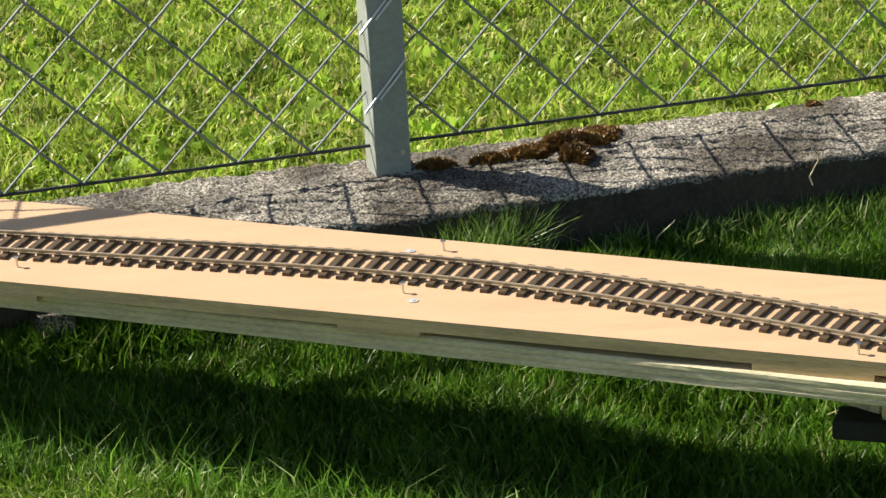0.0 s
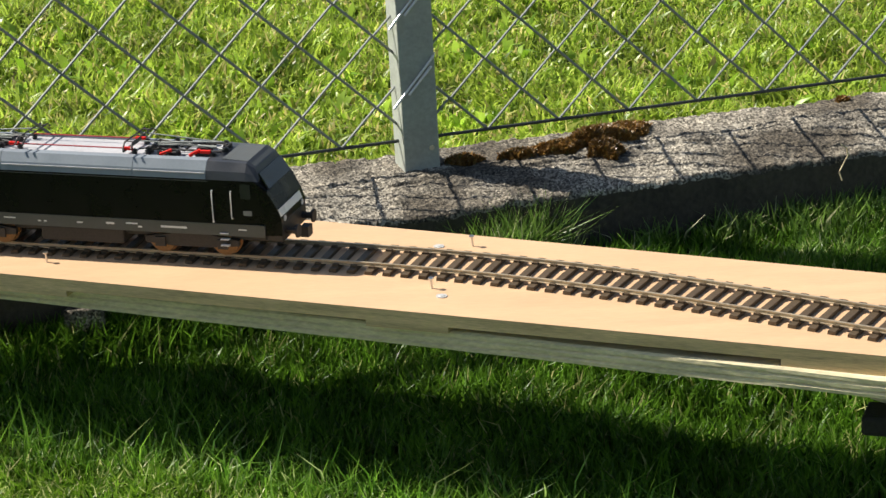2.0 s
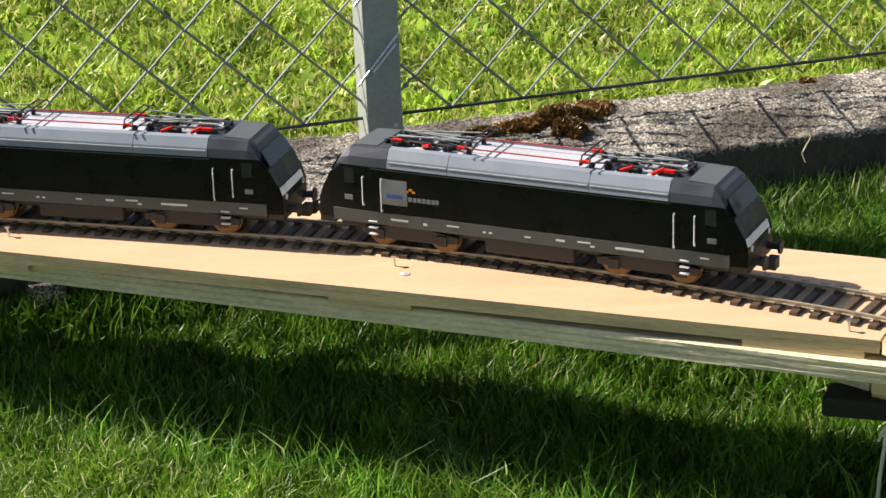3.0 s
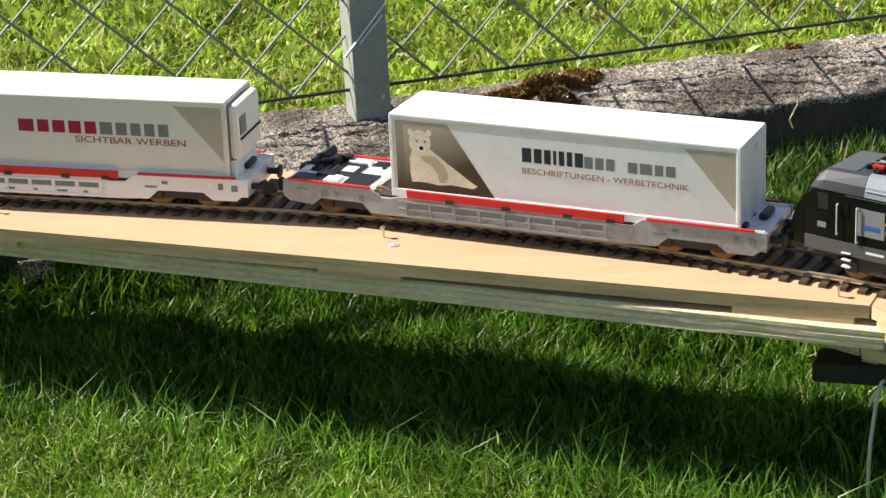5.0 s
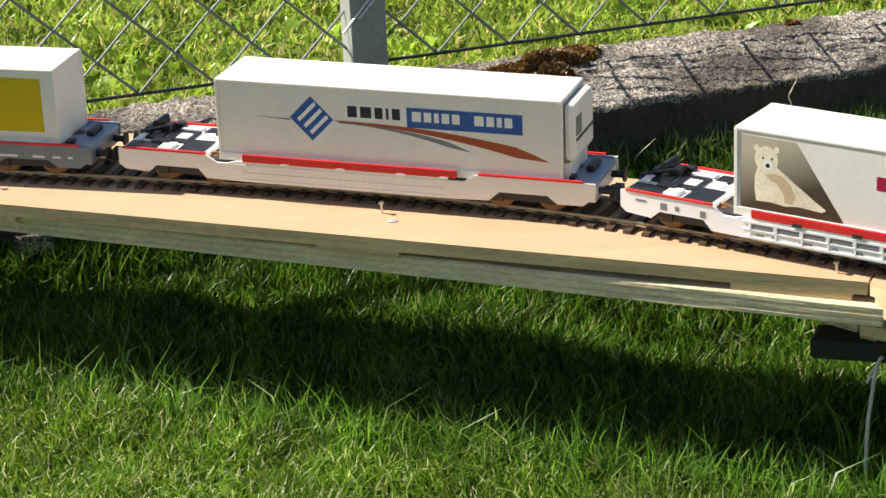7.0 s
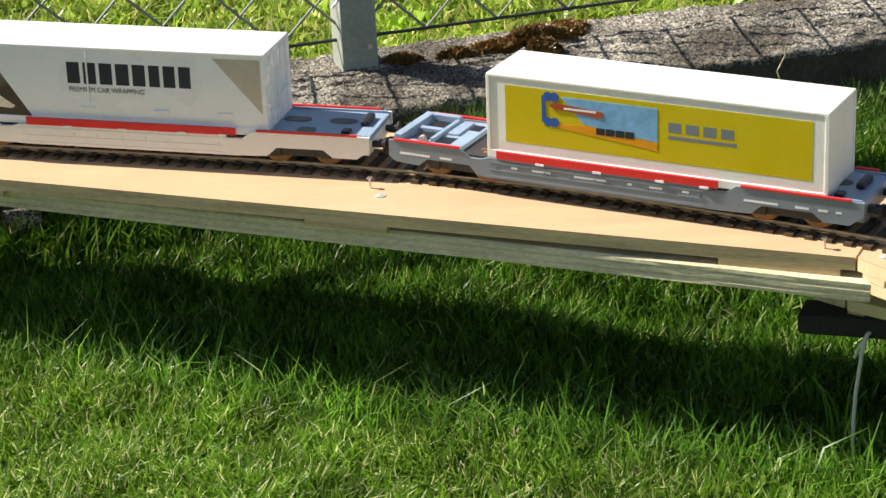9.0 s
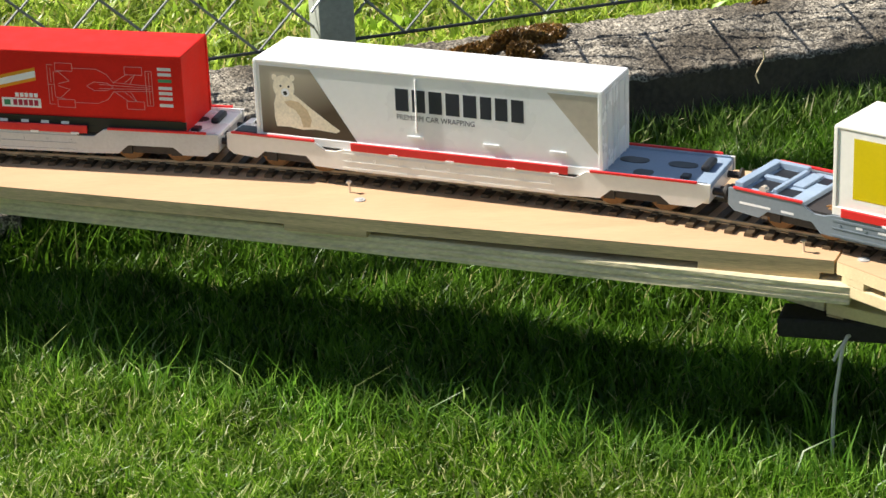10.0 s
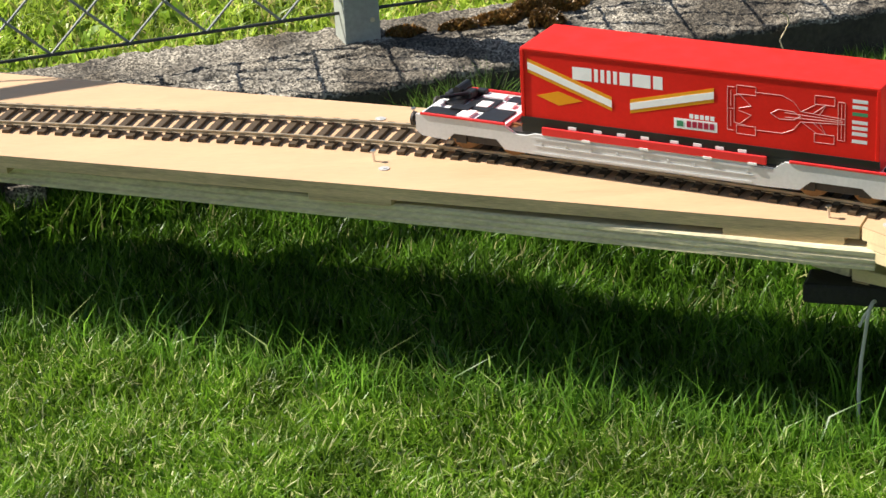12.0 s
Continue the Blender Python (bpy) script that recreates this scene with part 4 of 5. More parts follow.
    for x, w, z, h in ((-0.13, 0.017, 0.0278, 0.002), (-0.098, 0.004, 0.0268, 0.002), (-0.075, 0.012, 0.0288, 0.0012), (-0.04, 0.003, 0.027, 0.0014), (-0.034, 0.003, 0.027, 0.0014), (0.0, 0.006, 0.0275, 0.0014), (0.03, 0.008, 0.028, 0.002), (0.05, 0.012, 0.0292, 0.0014), (0.062, 0.004, 0.0262, 0.0016), (0.085, 0.026, 0.0275, 0.002), (0.162, 0.008, 0.0285, 0.0012)):
        part("skirt_print", box(x, x + w, -HW - 0.001, -HW - 0.0006, z, z + h), M_HANDRAIL, lo)
    # running gear
    part("underframe", box(-0.185, 0.185, -0.027, 0.027, 0.016, 0.025), M_GEAR, lo)
    part("transformer_box", box(-0.04, 0.045, -0.033, 0.033, 0.007, 0.0225, bevel=0.002), M_GEAR, lo)
    for x in (-0.113, 0.113):
        bogie(lo, x, 0.062, 0.022)
    return lo


def bear(parent, x0, z0, s, y):
    """A pale bear sitting, as a plain flat print."""
    def blob(pts, mat, dy, nm):
        part(nm, prism([(x0 + a * s, z0 + b * s) for a, b in pts], y - dy * 0.15, y - dy * 0.15 + 0.0002), mat, parent)
    def oval(cx, cz, rx, rz):
        return [(cx + rx * math.cos(i * 0.3927), cz + rz * math.sin(i * 0.3927)) for i in range(16)]
    blob([(0.03, 0.02), (0.0, 0.2), (0.0, 0.45), (0.05, 0.62), (0.2, 0.7), (0.4, 0.66), (0.56, 0.55), (0.72, 0.43), (0.92, 0.3), (1.12, 0.16), (1.3, 0.05), (1.22, 0.0), (0.8, 0.03), (0.55, 0.0), (0.3, 0.03)], M_FUR, 0.0003, "bear_body")
    for cx, cz, rx, rz in ((0.03, 0.95, 0.05, 0.06), (0.39, 0.96, 0.05, 0.06)):
        blob(oval(cx, cz, rx, rz), M_FUR, 0.0004, "bear_ear")
    blob(oval(0.21, 0.77, 0.215, 0.23), M_FUR, 0.0005, "bear_head")
    blob(oval(0.237, 0.675, 0.085, 0.08), M_WHITE, 0.0006, "bear_muzzle")
    blob([(0.2, 0.5), (0.34, 0.54), (0.5, 0.52), (0.66, 0.38), (0.74, 0.2), (0.7, 0.06), (0.56, 0.05), (0.52, 0.22), (0.42, 0.36), (0.28, 0.42)], M_FUR_SHADE, 0.0004, "bear_shade")
    for a, b, r in ((0.15, 0.79, 0.022), (0.31, 0.79, 0.022), (0.235, 0.665, 0.042)):
        blob([(a + r * math.cos(i * 0.785), b + r * math.sin(i * 0.785)) for i in range(8)], M_BLACK, 0.0007, "bear_mark")


CLEN, CW, CB, CT = 0.319, 0.0355, 0.027, 0.1045


def container(label, mat, x0, cooler=False, base=None, length=CLEN, doors=False):
    """A swap body whose rear end stands at x0 of its wagon."""
    c = thing("model_container", label, "model container", "containers of the train")
    x1 = x0 + length
    part("box_body", box(x0 + 0.001, x1 - 0.001, -CW + 0.0008, CW - 0.0008, CB, CT - 0.0005, bevel=0.001), mat, c)
    part("roof_panel", box(x0, x1, -CW, CW, CT - 0.0035, CT, bevel=0.0012), mat, c)
    part("bottom_rail", add_box(box(x0, x1, -CW - 0.0003, -CW + 0.002, CB, CB + 0.0075, bevel=0.0006), x0, x1, CW - 0.002, CW + 0.0003, CB, CB + 0.0075, bevel=0.0006), base or mat, c)
    for x in (x0, x1 - 0.0035):
        for k in (-1, 1):
            a, b = sorted((k * (CW + 0.0002), k * (CW - 0.0035)))
            part("corner_post", box(x, x + 0.0035, a, b, CB, CT - 0.002, bevel=0.0005), mat, c)
    for y in (-0.017, 0.017) if doors else ():
        part("door_leaf", box(x1 - 0.0012, x1 - 0.0002, y - 0.0155, y + 0.0155, CB + 0.004, CT - 0.006, bevel=0.0004), mat, c)
    for y in (-0.008, 0.008, -0.024, 0.024):
        if doors:
            part("lock_bar", rod((x1 + 0.0002, y, CB + 0.003), (x1 + 0.0002, y, CT - 0.005), 0.0006, 6), mat, c)
    if cooler:
        part("cooling_unit", box(x1 - 0.0002, x1 + 0.0105, -0.031, 0.031, 0.047, 0.1005, bevel=0.005), mat, c, "rounded cooling unit")
        part("unit_band", box(x1 + 0.009, x1 + 0.0112, -0.027, 0.027, 0.066, 0.0685), M_BLACK, c, "black band")
        part("unit_grille", box(x1 + 0.009, x1 + 0.0112, -0.027, -0.012, 0.071, 0.088), M_GREY_PRINT, c)
        part("under_frame", box(x1 - 0.0002, x1 + 0.004, -0.03, 0.03, CB + 0.002, 0.046), mat, c)
    return c


SIDE = -CW + 0.0006


def photo_panel(c, x0, length=CLEN):
    """The brown photograph with a bear behind the rear end, and the tan corner in front."""
    y = -CW + 0.00095
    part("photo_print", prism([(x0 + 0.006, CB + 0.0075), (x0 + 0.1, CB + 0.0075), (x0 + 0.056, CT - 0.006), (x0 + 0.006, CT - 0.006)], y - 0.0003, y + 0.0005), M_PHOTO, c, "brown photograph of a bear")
    part("photo_print", prism([(x0 + length - 0.0045, CT - 0.006), (x0 + length - 0.05, CT - 0.006), (x0 + length - 0.0045, CB + 0.02)], y - 0.0003, y + 0.0005), M_TAN, c)
    bear(c, x0 + 0.019, CB + 0.014, 0.05, y - 0.0003)


def wagon(label, mat, red=True, details=False, blue_end=False, fine=False, blue_rear=False, rear=0.229):
    """A pocket wagon: two side sills with arches over the bogies, red guard rails and decked ends."""
    w = thing("model_pocket_wagon", label, "model wagon", "wagons of the train")
    L, R = 0.229, rear
    sill = [(-R, 0.0165), (-R + 0.006, 0.012), (-R + 0.03, 0.0105), (-R + 0.038, 0.0175), (-R + 0.08, 0.0175), (-R + 0.088, 0.009), (-0.1, 0.008), (0.1, 0.008), (L - 0.098, 0.009), (L - 0.088, 0.0175), (L - 0.044, 0.0175), (L - 0.035, 0.0105), (L - 0.012, 0.0105), (L, 0.02), (L, 0.0315), (0.118, 0.0315), (0.108, 0.0245), (0.092, 0.0245), (0.088, 0.027), (-0.112, 0.027), (-0.12, 0.0245), (-0.13, 0.0245), (-0.142, 0.0315), (-R, 0.0315)]
    for k in (-1, 1):
        a, b = sorted((k * 0.0385, k * 0.0355))
        sl = part("side_sill", prism(sill, a, b), mat, w)
        a, b = sorted((k * (0.0394 if details else 0.039), k * 0.0385))
        bm = box(-0.112, 0.09, a, b, 0.0225, 0.0245)
        add_box(bm, -0.112, 0.09, a, b, 0.0095, 0.011)
        add_box(bm, -0.112, 0.09, a, b, 0.0162, 0.0172)
        for x in np.linspace(-0.105, 0.085, 9):
            if details:
                add_box(bm, x - 0.0009, x + 0.0009, a, b, 0.0112, 0.0225)
            else:
                add_box(bm, x - 0.001, x + 0.001, a, b, 0.0182, 0.0205)
        part("sill_rib", bm, mat, sl)
        if details:
            spans = [(x, x + 0.0195, 0.0176, 0.0222) for x in np.linspace(-0.1035, 0.0625, 8)] + [(x, x + w, 0.0118, 0.0138) for x, w in ((-0.1, 0.008), (-0.085, 0.004), (-0.06, 0.012), (-0.03, 0.005), (-0.012, 0.009), (0.016, 0.004), (0.04, 0.01), (0.066, 0.005))] + [(x, x + w, z, z + h) for x, w, z, h in ((-0.214, 0.01, 0.024, 0.002), (-0.19, 0.006, 0.02, 0.006), (-0.176, 0.004, 0.021, 0.004), (-0.152, 0.005, 0.019, 0.006), (0.128, 0.012, 0.02, 0.002), (0.145, 0.006, 0.024, 0.003), (0.2, 0.005, 0.021, 0.006), (0.213, 0.006, 0.02, 0.006))]
            for x0, x1, z0, z1 in spans:
                part("sill_opening", box(x0, x1, min(k * 0.038, k * 0.0388), max(k * 0.038, k * 0.0388), z0, z1), M_GREY_PRINT, sl)
        if fine:
            for x, ww in ((-0.2, 0.03), (-0.16, 0.012), (-0.09, 0.006), (-0.07, 0.018), (-0.03, 0.03), (0.02, 0.004), (0.04, 0.012), (0.07, 0.006), (0.125, 0.03), (0.17, 0.012), (0.19, 0.008), (0.205, 0.005)):
                part("sill_print", box(x, x + ww, min(k * 0.0382, k * 0.0387), max(k * 0.0382, k * 0.0387), 0.0195, 0.0215), M_HANDRAIL, sl)
        for x0, x1, z0 in ((-R + 0.005, -0.14, 0.0315), (-0.104, 0.102, 0.0272), (0.122, 0.218, 0.0315)):
            bm = box(x0, x1, min(k * 0.0395, k * 0.0372), max(k * 0.0395, k * 0.0372), z0, z0 + (0.0075 if x0 == -0.104 else 0.0024), bevel=0.0006)
            rl = part("guard_rail", bm, M_GUARD, w, "red guard rail")
            if x0 == -0.104:
                # white clips; on pierced wagons dark patches for the shaded slots instead
                for x in (-0.062, -0.008, 0.05, 0.09):
                    part("rail_clip_slot", box(x - 0.004, x + 0.004, min(k * 0.0402, k * 0.0394), max(k * 0.0402, k * 0.0394), 0.0262, 0.0282 if not details else 0.0296), M_GEAR if details else M_WHITE, rl)
    deck = M_DECK_BLUE if blue_end else M_WHITE
    part("pocket_floor", box(-0.142, 0.118, -0.0355, 0.0355, 0.0105, 0.0265), M_GEAR, w)
    for s in (-1, 1):
        end = 0.228 if s > 0 else R - 0.001
        x0, x1 = sorted((s * end, s * (0.142 if s < 0 else 0.118)))
        dk = part("end_deck", box(x0, x1, -0.0355, 0.0355, 0.0255, 0.0305, bevel=0.0008), deck if s > 0 or blue_rear else M_WHITE, w)
        fit = []
        if s > 0:
            # flat black ovals stand in for the darkness of holes in the deck
            for x, y in ((0.148, 0.006), (0.192, 0.006), (0.165, -0.022)):
                hw = 0.0095 if y > 0 else 0.005
                fit.append(slab([(x + hw * math.cos(q * 0.524) + (0.004 if math.cos(q * 0.524) > 0 else -0.004), y + 0.0075 * math.sin(q * 0.524)) for q in range(12)], 0.0303, 0.0309))
            for k in (-1, 1):
                part("deck_curb", box(0.12, 0.226, min(k * 0.0355, k * 0.0335), max(k * 0.0355, k * 0.0335), 0.0303, 0.0325), deck, dk)
            fit.append(box(0.211, 0.219, -0.006, 0.02, 0.0305, 0.036, bevel=0.002))
            fit.append(box(0.2, 0.208, -0.03, -0.02, 0.0305, 0.034, bevel=0.001))
        else:
            if blue_rear:
                # an open frame: flat black patches for the dark wells between pale beams
                for a, b, y0, y1 in ((0.015, 0.033, -0.026, -0.004), (0.015, 0.033, 0.004, 0.026), (0.041, 0.056, -0.028, -0.012), (0.056, 0.066, 0.012, 0.026)):
                    fit.append(box(a - R, b - R, y0, y1, 0.0303, 0.0308))
                for a, b, y0, y1, z1 in ((0.003, 0.011, -0.033, 0.033, 0.036), (0.011, 0.039, 0.027, 0.033, 0.036), (0.036, 0.04, -0.027, 0.027, 0.034), (0.043, 0.054, -0.006, 0.028, 0.0325), (0.013, 0.035, -0.003, 0.003, 0.0335)):
                    part("deck_beam", box(a - R, b - R, y0, y1, 0.0305, z1, bevel=0.0006), M_DECK_BLUE, dk)
                part("brake_wheel", rod((0.03 - R, -0.0335, 0.033), (0.03 - R, -0.028, 0.033), 0.0035, 12), M_TAN, dk)
            else:
                # dark plates that meet in one broken shape, white pads between, brake gear at the far corner
                for a, b, y0, y1, z1 in ((-0.172, -0.146, -0.033, -0.002, 0.0322), (-0.196, -0.17, -0.012, 0.02, 0.0326), (-0.224, -0.194, -0.032, -0.016, 0.0324), (-0.166, -0.152, 0.016, 0.033, 0.0322), (-0.216, -0.2, -0.006, 0.014, 0.0335), (-0.226, -0.196, 0.018, 0.033, 0.0325), (-0.204, -0.186, -0.02, -0.008, 0.0345)):
                    fit.append(box(a, b, y0, y1, 0.0304, z1, bevel=0.0005))
                for a, b, y0, y1, z1 in ((-0.214, -0.206, 0.012, 0.03, 0.041), (-0.205, -0.197, 0.01, 0.024, 0.0395), (-0.222, -0.216, 0.004, 0.02, 0.038), (-0.2, -0.19, 0.024, 0.032, 0.0375)):
                    fit.append(box(a, b, y0, y1, 0.0322, z1, bevel=0.0014))
                bm = rod((-0.211, 0.008, 0.0405), (-0.211, 0.031, 0.0405), 0.0036, 12)
                add_rod(bm, (-0.222, -0.004, 0.0365), (-0.2, 0.012, 0.0385), 0.0018, 8)
                fit.append(bm)
                for a, b, y0, y1 in ((-0.191, -0.178, -0.032, -0.016), (-0.186, -0.174, -0.004, 0.01), (-0.223, -0.217, -0.012, 0.0), (-0.192, -0.17, 0.022, 0.032), (-0.163, -0.153, 0.004, 0.014)):
                    part("deck_pad", box(a, b, y0, y1, 0.0306, 0.0334, bevel=0.0004), M_WHITE, dk, "white pad")
        for bm in fit:
            part("deck_fitting_well", bm, M_BLACK, dk, "black deck fitting and dark hole patch")
        part("end_beam", box(min(s * (end - 0.006), s * (end - 0.0005)), max(s * (end - 0.006), s * (end - 0.0005)), -0.0352, 0.0352, 0.0135, 0.0254), mat, w)
        bogie(w, s * (end - 0.066))
        buffers(w, s * (end - 0.0005), 0.0205)
    return w


loco_a = locomotive()
loco_b = copy_thing(loco_a, pose(0, 0, 0))

# first wagon: grey, photo container
FWD, BACK = -0.122, -0.199
wagon_s = wagon("dusty light grey pocket wagon with red guard rails", M_DUSTY, details=True)
box_s = container("white container with bear photograph and dark print", M_WHITE, FWD + 0.002, length=0.325)
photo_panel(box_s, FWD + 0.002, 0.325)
bars([0.0088, 0.0072, 0.006, 0.0028, 0.005, 0.005, 0.0075], 0.0024, FWD + 0.129, 0.0715, SIDE, 0.013, M_DARK_PRINT, box_s, slope=0.0)
bars([0.0075] * 3, 0.0024, FWD + 0.187, 0.0715, SIDE, 0.0105, M_GREY_PRINT, box_s)
bars([0.0085, 0.011, 0.0075, 0.0085], 0.0024, FWD + 0.2265, 0.0715, SIDE, 0.0095, M_GREY_PRINT, box_s)
letters("BESCHRIFTUNGEN - WERBETECHNIK", 0.0052, 0.152, FWD + 0.129, 0.061, SIDE - 0.0001, M_ORANGE_PRINT, box_s)

wagon_w = wagon("white pocket wagon with red rails and pierced sills", M_WHITE, details=True)
box_w = container("white refrigerated container with bear photograph, crimson print", M_CREAM, FWD, cooler=True, length=0.333)
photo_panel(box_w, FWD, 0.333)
bars([0.0155, 0.0115, 0.0125, 0.0125, 0.0115], 0.0036, FWD + 0.1275, 0.0685, SIDE, 0.012, M_CRIMSON, box_w)
bars([0.0122, 0.0108, 0.01, 0.01, 0.01], 0.0036, FWD + 0.209, 0.0685, SIDE, 0.012, M_GREY_PRINT, box_w)
letters("SICHTBAR WERBEN", 0.0062, 0.109, FWD + 0.1835, 0.06, SIDE - 0.0001, M_CRIMSON, box_w)

wagon_e = wagon("cream pocket wagon with bright red guard rails", M_CREAM, blue_end=True)
box_e = container("cream refrigerated container with blue diamond and red swoosh", M_CREAM, FWD - 0.006, cooler=True, length=0.327)
cx, cz, r = FWD + 0.087, 0.0725, 0.021
part("logo_diamond", prism([(cx - r, cz), (cx, cz - r), (cx + r, cz), (cx, cz + r)], SIDE, SIDE + 0.0004), M_BLUE_PRINT, box_e, "blue diamond logo")
part("logo_border", prism([(cx + 0.004, cz - r - 0.003), (cx + r + 0.006, cz - 0.002), (cx + r, cz), (cx, cz - r)], SIDE, SIDE + 0.0004), M_WHITE, box_e)
for a in (-0.008, 0.0, 0.008):
    u, v = cx + a * 0.72 + 0.001, cz - a * 0.72
    part("logo_stripe", prism([(u - 0.009, v - 0.0065), (u - 0.0065, v - 0.009), (u + 0.01, v + 0.0075), (u + 0.0075, v + 0.01)], SIDE - 0.0003, SIDE), M_WHITE, box_e)
part("name_plate", box(FWD + 0.119, FWD + 0.178, SIDE, SIDE + 0.0004, 0.074, 0.089), M_WHITE, box_e)
bars([0.009, 0.0105, 0.0075, 0.0025, 0.0075], 0.0032, FWD + 0.122, 0.0765, SIDE - 0.0002, 0.0105, M_DARK_PRINT, box_e)
part("name_plate", box(FWD + 0.178, FWD + 0.285, SIDE, SIDE + 0.0004, 0.0705, 0.089), M_BLUE_PRINT, box_e, "blue name plate")
bars([0.0085, 0.007, 0.0045, 0.007, 0.007], 0.0026, FWD + 0.183, 0.0765, SIDE - 0.0003, 0.009, M_WHITE, box_e)
bars([0.0085, 0.007, 0.0045, 0.007], 0.0026, FWD + 0.241, 0.0765, SIDE - 0.0003, 0.009, M_WHITE, box_e)


def swoosh(c, x0, x1, za, zb, wide, mat):
    top, low = [], []
    for i in range(15):
        t = i / 14
        x = x0 + (x1 - x0) * t
        z = za + (zb - za) * t ** 2.1
        q = wide * (0.12 + 0.88 * t ** 1.5) * (1 if t < 0.86 else max(0.05, (1 - t) / 0.14))
        top.append((x, z + q / 2))
        low.append((x, z - q / 2))
    part("swoosh_print", prism(low + top[::-1], SIDE + 0.0001, SIDE + 0.0005), mat, c)


swoosh(box_e, FWD + 0.104, FWD + 0.308, 0.0715, 0.0475, 0.012, M_ORANGE_PRINT)
swoosh(box_e, FWD + 0.104, FWD + 0.236, 0.0705, 0.0515, 0.006, M_GREY_PRINT)
part("grey_line", prism([(FWD + 0.03, 0.0715), (FWD + 0.066, 0.0695), (FWD + 0.066, 0.0712)], SIDE + 0.0001, SIDE + 0.0005), M_GREY_PRINT, box_e)

wagon_d = wagon("blue-grey pocket wagon with pale stencils and red rails", M_BLUE_GREY, blue_end=True, fine=True, blue_rear=True, rear=0.211)
box_d = container("cream container with large yellow panel and picture", M_CREAM, FWD + 0.008, length=0.311)
part("yellow_panel", box(FWD + 0.026, FWD + 0.305, SIDE, SIDE + 0.0004, 0.0435, 0.0955), M_YELLOW, box_d, "mustard yellow side panel")
part("picture_sky", prism([(FWD + 0.079, 0.0905), (FWD + 0.168, 0.0905), (FWD + 0.168, 0.06), (FWD + 0.1, 0.068)], SIDE - 0.0003, SIDE), M_SKYBLUE, box_d)
part("picture_ground", prism([(FWD + 0.062, 0.0635), (FWD + 0.1, 0.0672), (FWD + 0.168, 0.0595), (FWD + 0.168, 0.0525)], SIDE - 0.0003, SIDE), M_AMBER, box_d)
bm = box(FWD + 0.061, FWD + 0.0645, SIDE - 0.0005, SIDE, 0.066, 0.09, bevel=0.0002)
for z in (0.0665, 0.0895):
    add_rod(bm, (FWD + 0.067, SIDE - 0.0006, z), (FWD + 0.067, SIDE, z), 0.0042, 14)
    add_rod(bm, (FWD + 0.073, SIDE - 0.00055, z), (FWD + 0.073, SIDE, z), 0.0042, 14)
part("picture_clamp", bm, M_BLUE_PRINT, box_d)
part("picture_arrow", prism([(FWD + 0.068, 0.0815), (FWD + 0.076, 0.0865), (FWD + 0.076, 0.0845), (FWD + 0.118, 0.081), (FWD + 0.118, 0.075), (FWD + 0.076, 0.079), (FWD + 0.076, 0.0765)], SIDE - 0.0007, SIDE - 0.0004), M_ORANGE_PRINT, box_d)
bars([0.03], 0, FWD + 0.082, 0.0795, SIDE - 0.0009, 0.0018, M_WHITE, box_d)
bars([0.008, 0.008, 0.008, 0.008], 0.001, FWD + 0.112, 0.0605, SIDE - 0.0006, 0.006, M_DARK_PRINT, box_d)
bars([0.0115, 0.0115, 0.0115, 0.0115], 0.0042, FWD + 0.178, 0.0705, SIDE - 0.0002, 0.009, M_GREY_PRINT, box_d)
bars([0.061], 0, FWD + 0.178, 0.0645, SIDE - 0.0002, 0.0032, M_GREY_PRINT, box_d)

wagon_c = wagon("cream pocket wagon with red rails and blue deck end", M_CREAM, blue_end=True)
box_c = container("white container with bear photograph and stencilled slate print", M_WHITE, BACK, length=0.332, doors=True)
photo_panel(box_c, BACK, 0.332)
bars([0.0125, 0.0125, 0.0125, 0.013, 0.0125, 0.0105, 0.0115, 0.0115], 0.0035, BACK + 0.139, 0.0685, SIDE, 0.0205, M_DARK_PRINT, box_c)
letters("PREMIUM CAR WRAPPING", 0.005, 0.074, BACK + 0.14, 0.0605, SIDE - 0.0001, M_DARK_PRINT, box_c)
part("side_rod", rod((BACK + 0.159, SIDE - 0.0006, 0.05), (BACK + 0.159, SIDE - 0.0006, CT - 0.006), 0.0009, 6), M_WHITE, box_c)
for x in (0.15, 0.222, 0.284):
    part("side_latch", box(BACK + x, BACK + x + 0.015, SIDE - 0.0012, SIDE, 0.0435, 0.0465, bevel=0.0004), M_WHITE, box_c)

wagon_r = wagon("light grey pocket wagon with red rails, last of train", M_WAGON_GREY)
box_r = container("bright red container with amber stripes and white line drawing", M_RED, FWD - 0.003, length=0.323, base=M_BLACK)
part("black_base", box(FWD - 0.0032, FWD + 0.3202, -CW - 0.0005, -CW + 0.002, CB + 0.0074, 0.0415), M_BLACK, box_r, "black lower frame")
for x in (0.042, 0.066, 0.088, 0.11, 0.137, 0.158, 0.178, 0.198):
    part("base_lug", box(FWD + x, FWD + x + 0.0075, -CW - 0.0011, -CW - 0.0004, CB + 0.0076, CB + 0.0102), M_WHITE, box_r, "small white lug")


def stripe(x0, z0, x1, z1, wide):
    for f, mat, dy in ((1.0, M_AMBER, 0.0), (0.5, M_WHITE, 0.0003)):
        q = wide * f / 2
        part("stripe_print", prism([(x0, z0 - q), (x1, z1 - q), (x1, z1 + q), (x0, z0 + q)], SIDE - dy, SIDE - dy + 0.0004), mat, box_r)


stripe(FWD + 0.004, 0.0885, FWD + 0.083, 0.0625, 0.0125)
stripe(FWD + 0.1, 0.0625, FWD + 0.176, 0.0815, 0.0125)
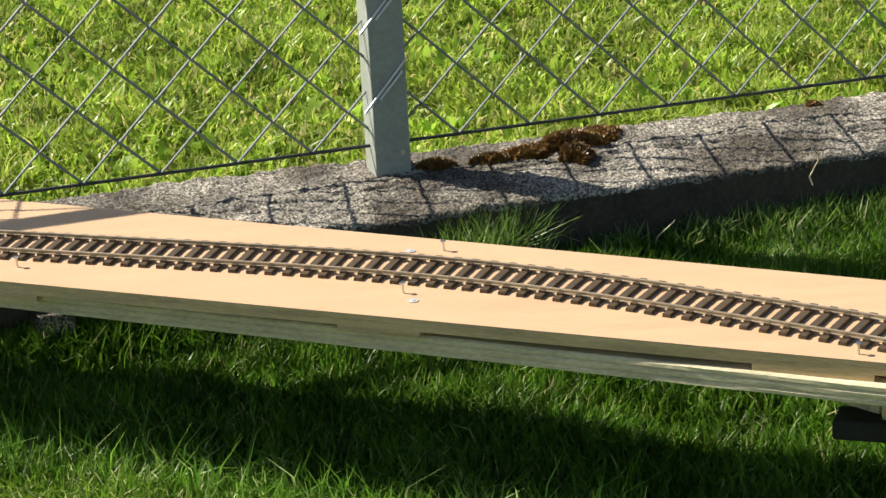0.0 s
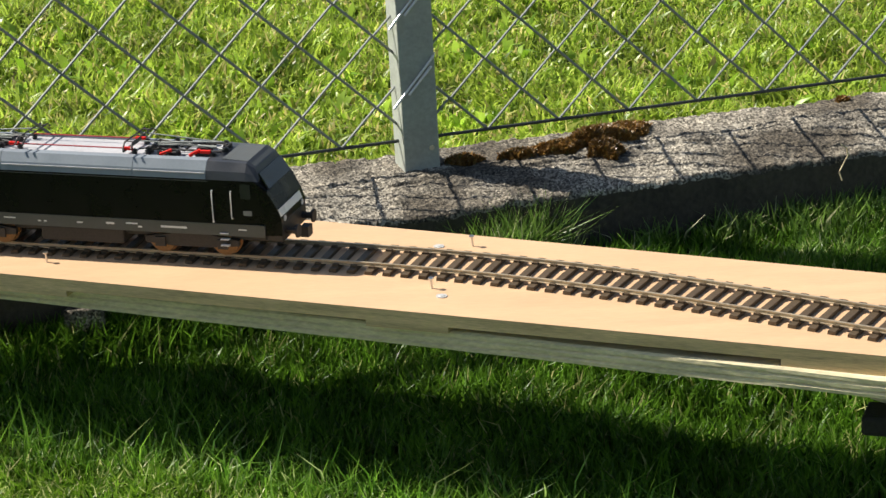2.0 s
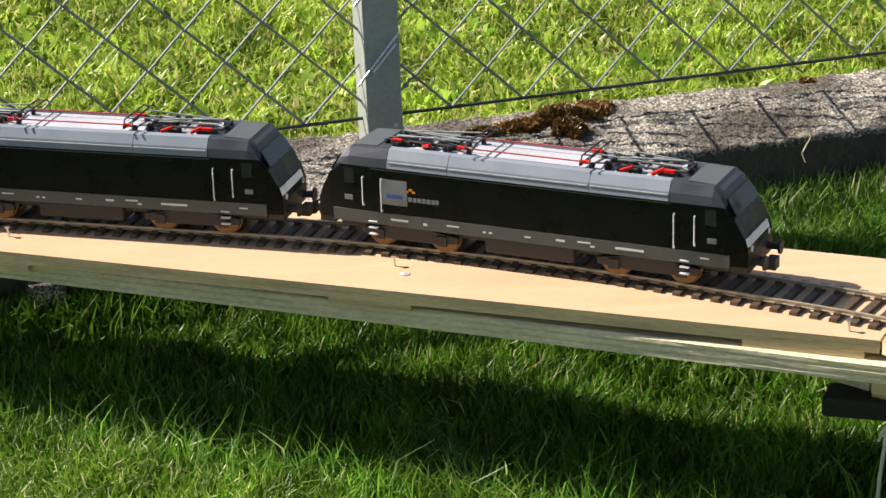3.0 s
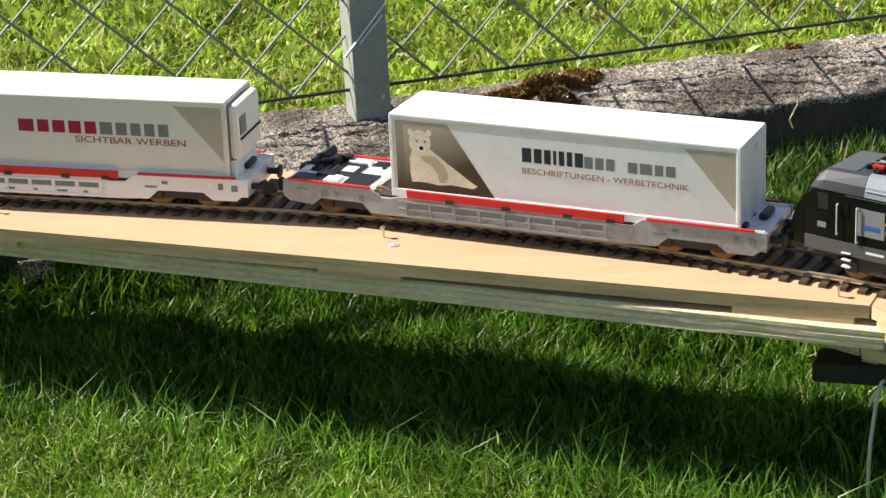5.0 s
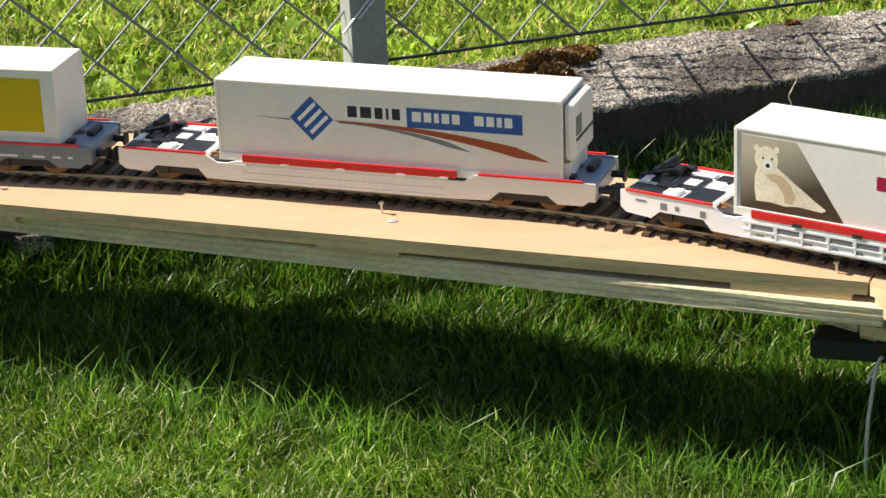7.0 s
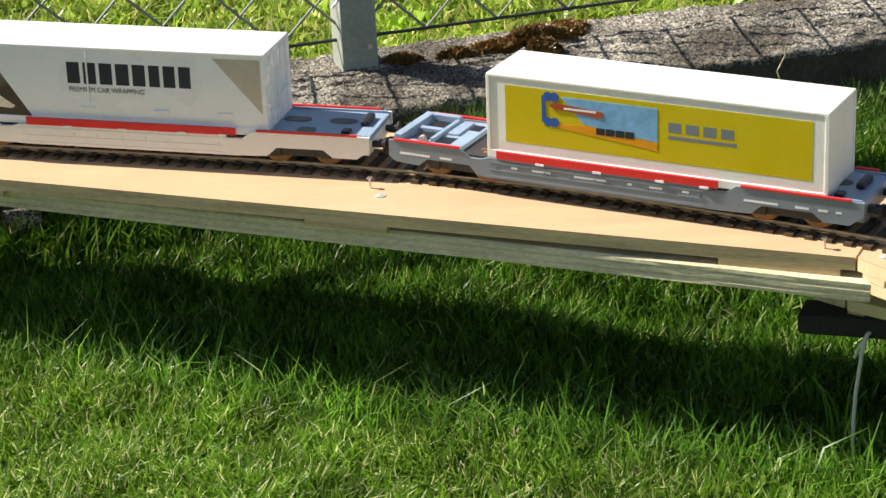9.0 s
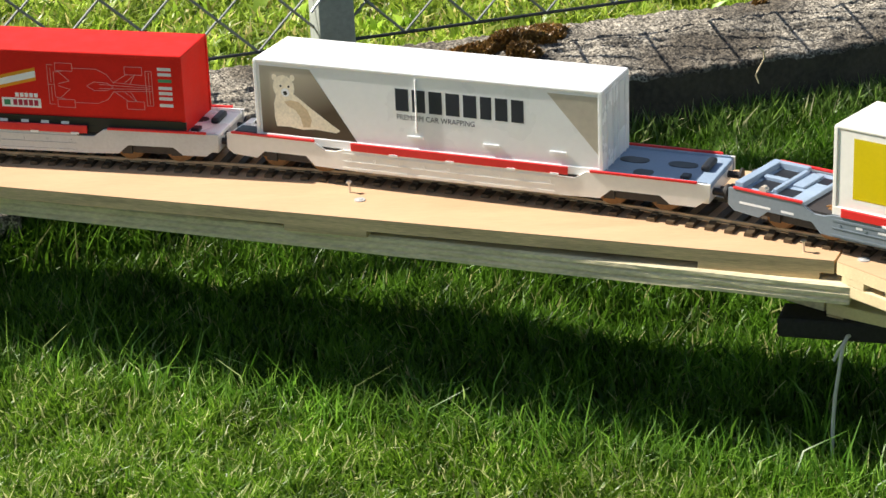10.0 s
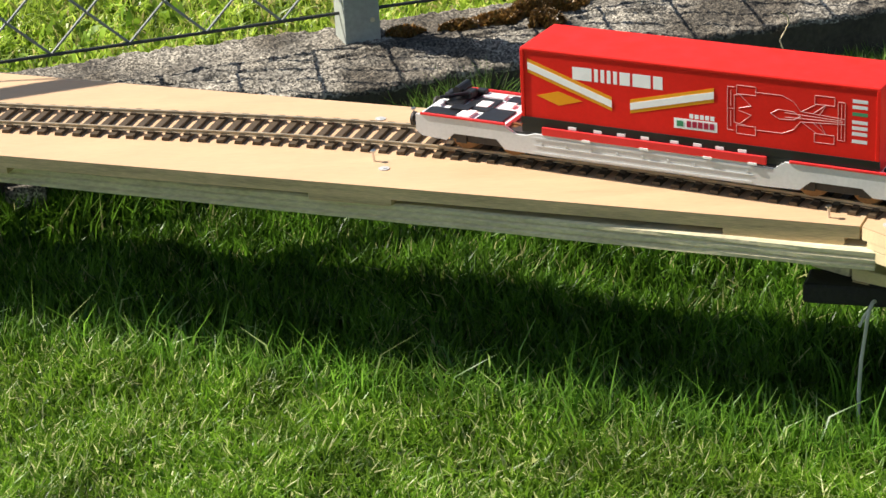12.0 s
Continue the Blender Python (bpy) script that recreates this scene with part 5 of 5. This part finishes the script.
part("diamond_print", prism([(FWD + 0.012, 0.062), (FWD + 0.033, 0.055), (FWD + 0.055, 0.0615), (FWD + 0.033, 0.068)], SIDE, SIDE + 0.0004), M_AMBER, box_r)
bars([0.018, 0.0035, 0.0035, 0.0035, 0.0035, 0.0095, 0.0165, 0.0085], 0.0024, FWD + 0.0465, 0.0805, SIDE, 0.0115, M_WHITE, box_r)
part("sponsor_plate", box(FWD + 0.14, FWD + 0.179, SIDE, SIDE + 0.0004, 0.0485, 0.0575), M_WHITE, box_r)
bars([0.006], 0, FWD + 0.1425, 0.0505, SIDE - 0.0003, 0.005, M_GREEN_PRINT, box_r)
bars([0.004] * 5, 0.0012, FWD + 0.1515, 0.0505, SIDE - 0.0003, 0.0055, M_CRIMSON, box_r)
bars([0.0035] * 5, 0.0012, FWD + 0.154, 0.0585, SIDE, 0.004, M_WHITE, box_r)
bm = bmesh.new()


def line(pts, w=0.0005):
    for (a, b), (c, d) in zip(pts, pts[1:]):
        add_rod(bm, (FWD + a, SIDE + 0.0004, b), (FWD + c, SIDE + 0.0004, d), w, 4)


for sx, sz in ((0.196, 0.0855), (0.196, 0.0505), (0.264, 0.0845), (0.264, 0.0515)):
    line([(sx, sz), (sx + 0.017, sz), (sx + 0.017, sz + 0.0075), (sx, sz + 0.0075), (sx, sz)])
for q in (1, -1):
    line([(0.194, 0.072 + q * 0.019), (0.188, 0.072 + q * 0.019), (0.188, 0.072), (0.194, 0.072), (0.194, 0.072 + q * 0.012), (0.204, 0.072 + q * 0.0135)])
    line([(0.191, 0.072 + q * 0.016), (0.191, 0.072 + q * 0.002)])
    line([(0.198, 0.072 + q * 0.0135), (0.209, 0.072 + q * 0.004), (0.198, 0.072 + q * 0.001)])
    line([(0.212, 0.072 + q * 0.0165), (0.236, 0.072 + q * 0.0165), (0.246, 0.072 + q * 0.012), (0.252, 0.072 + q * 0.0045), (0.29, 0.072 + q * 0.0022), (0.29, 0.072)])
    line([(0.226, 0.072), (0.233, 0.072 + q * 0.0042), (0.246, 0.072 + q * 0.0036), (0.252, 0.072)])
    line([(0.252, 0.072 + q * 0.004), (0.266, 0.072 + q * 0.013)])
    line([(0.262, 0.072 + q * 0.0035), (0.274, 0.072 + q * 0.013), (0.268, 0.072 + q * 0.003)])
    line([(0.284, 0.072), (0.284, 0.072 + q * 0.0165), (0.29, 0.072 + q * 0.0165), (0.29, 0.072 + q * 0.002)])
    line([(0.287, 0.072 + q * 0.015), (0.287, 0.072 + q * 0.002)])
    line([(0.238, 0.072 + q * 0.002), (0.288, 0.072 + q * 0.0006)])
part("line_drawing", bm, M_PINK_PRINT, box_r)
for z, mat in ((0.0895, M_HANDRAIL), (0.0845, M_HANDRAIL), (0.0785, M_GREEN_PRINT), (0.0715, M_HANDRAIL), (0.0665, M_HANDRAIL), (0.0615, M_HANDRAIL), (0.055, M_HANDRAIL)):
    bars([0.013], 0, FWD + 0.296, z, SIDE, 0.003, mat, box_r)


# ---- moves of the train ----
def travelled(t):
    return 0.487 * (t - 2.2) - 0.00975 * (t - 2.2) ** 2


PLACES = ((loco_a, -0.279, 0.113), (loco_b, -0.723, 0.113), (wagon_s, -1.179, 0.162), (box_s, -1.179, 0.162), (wagon_w, -1.674, 0.162), (box_w, -1.674, 0.162), (wagon_e, -2.166, 0.162), (box_e, -2.166, 0.162),
          (wagon_d, -2.653, 0.162), (box_d, -2.653, 0.162), (wagon_c, -3.119, 0.162), (box_c, -3.119, 0.162), (wagon_r, -3.588, 0.162), (box_r, -3.588, 0.162))


def motions():
    for ob, place, half in PLACES:
        walk(ob, [(i * 0.2, on_line(place + travelled(i * 0.2), half)) for i in range(61)])


motions()
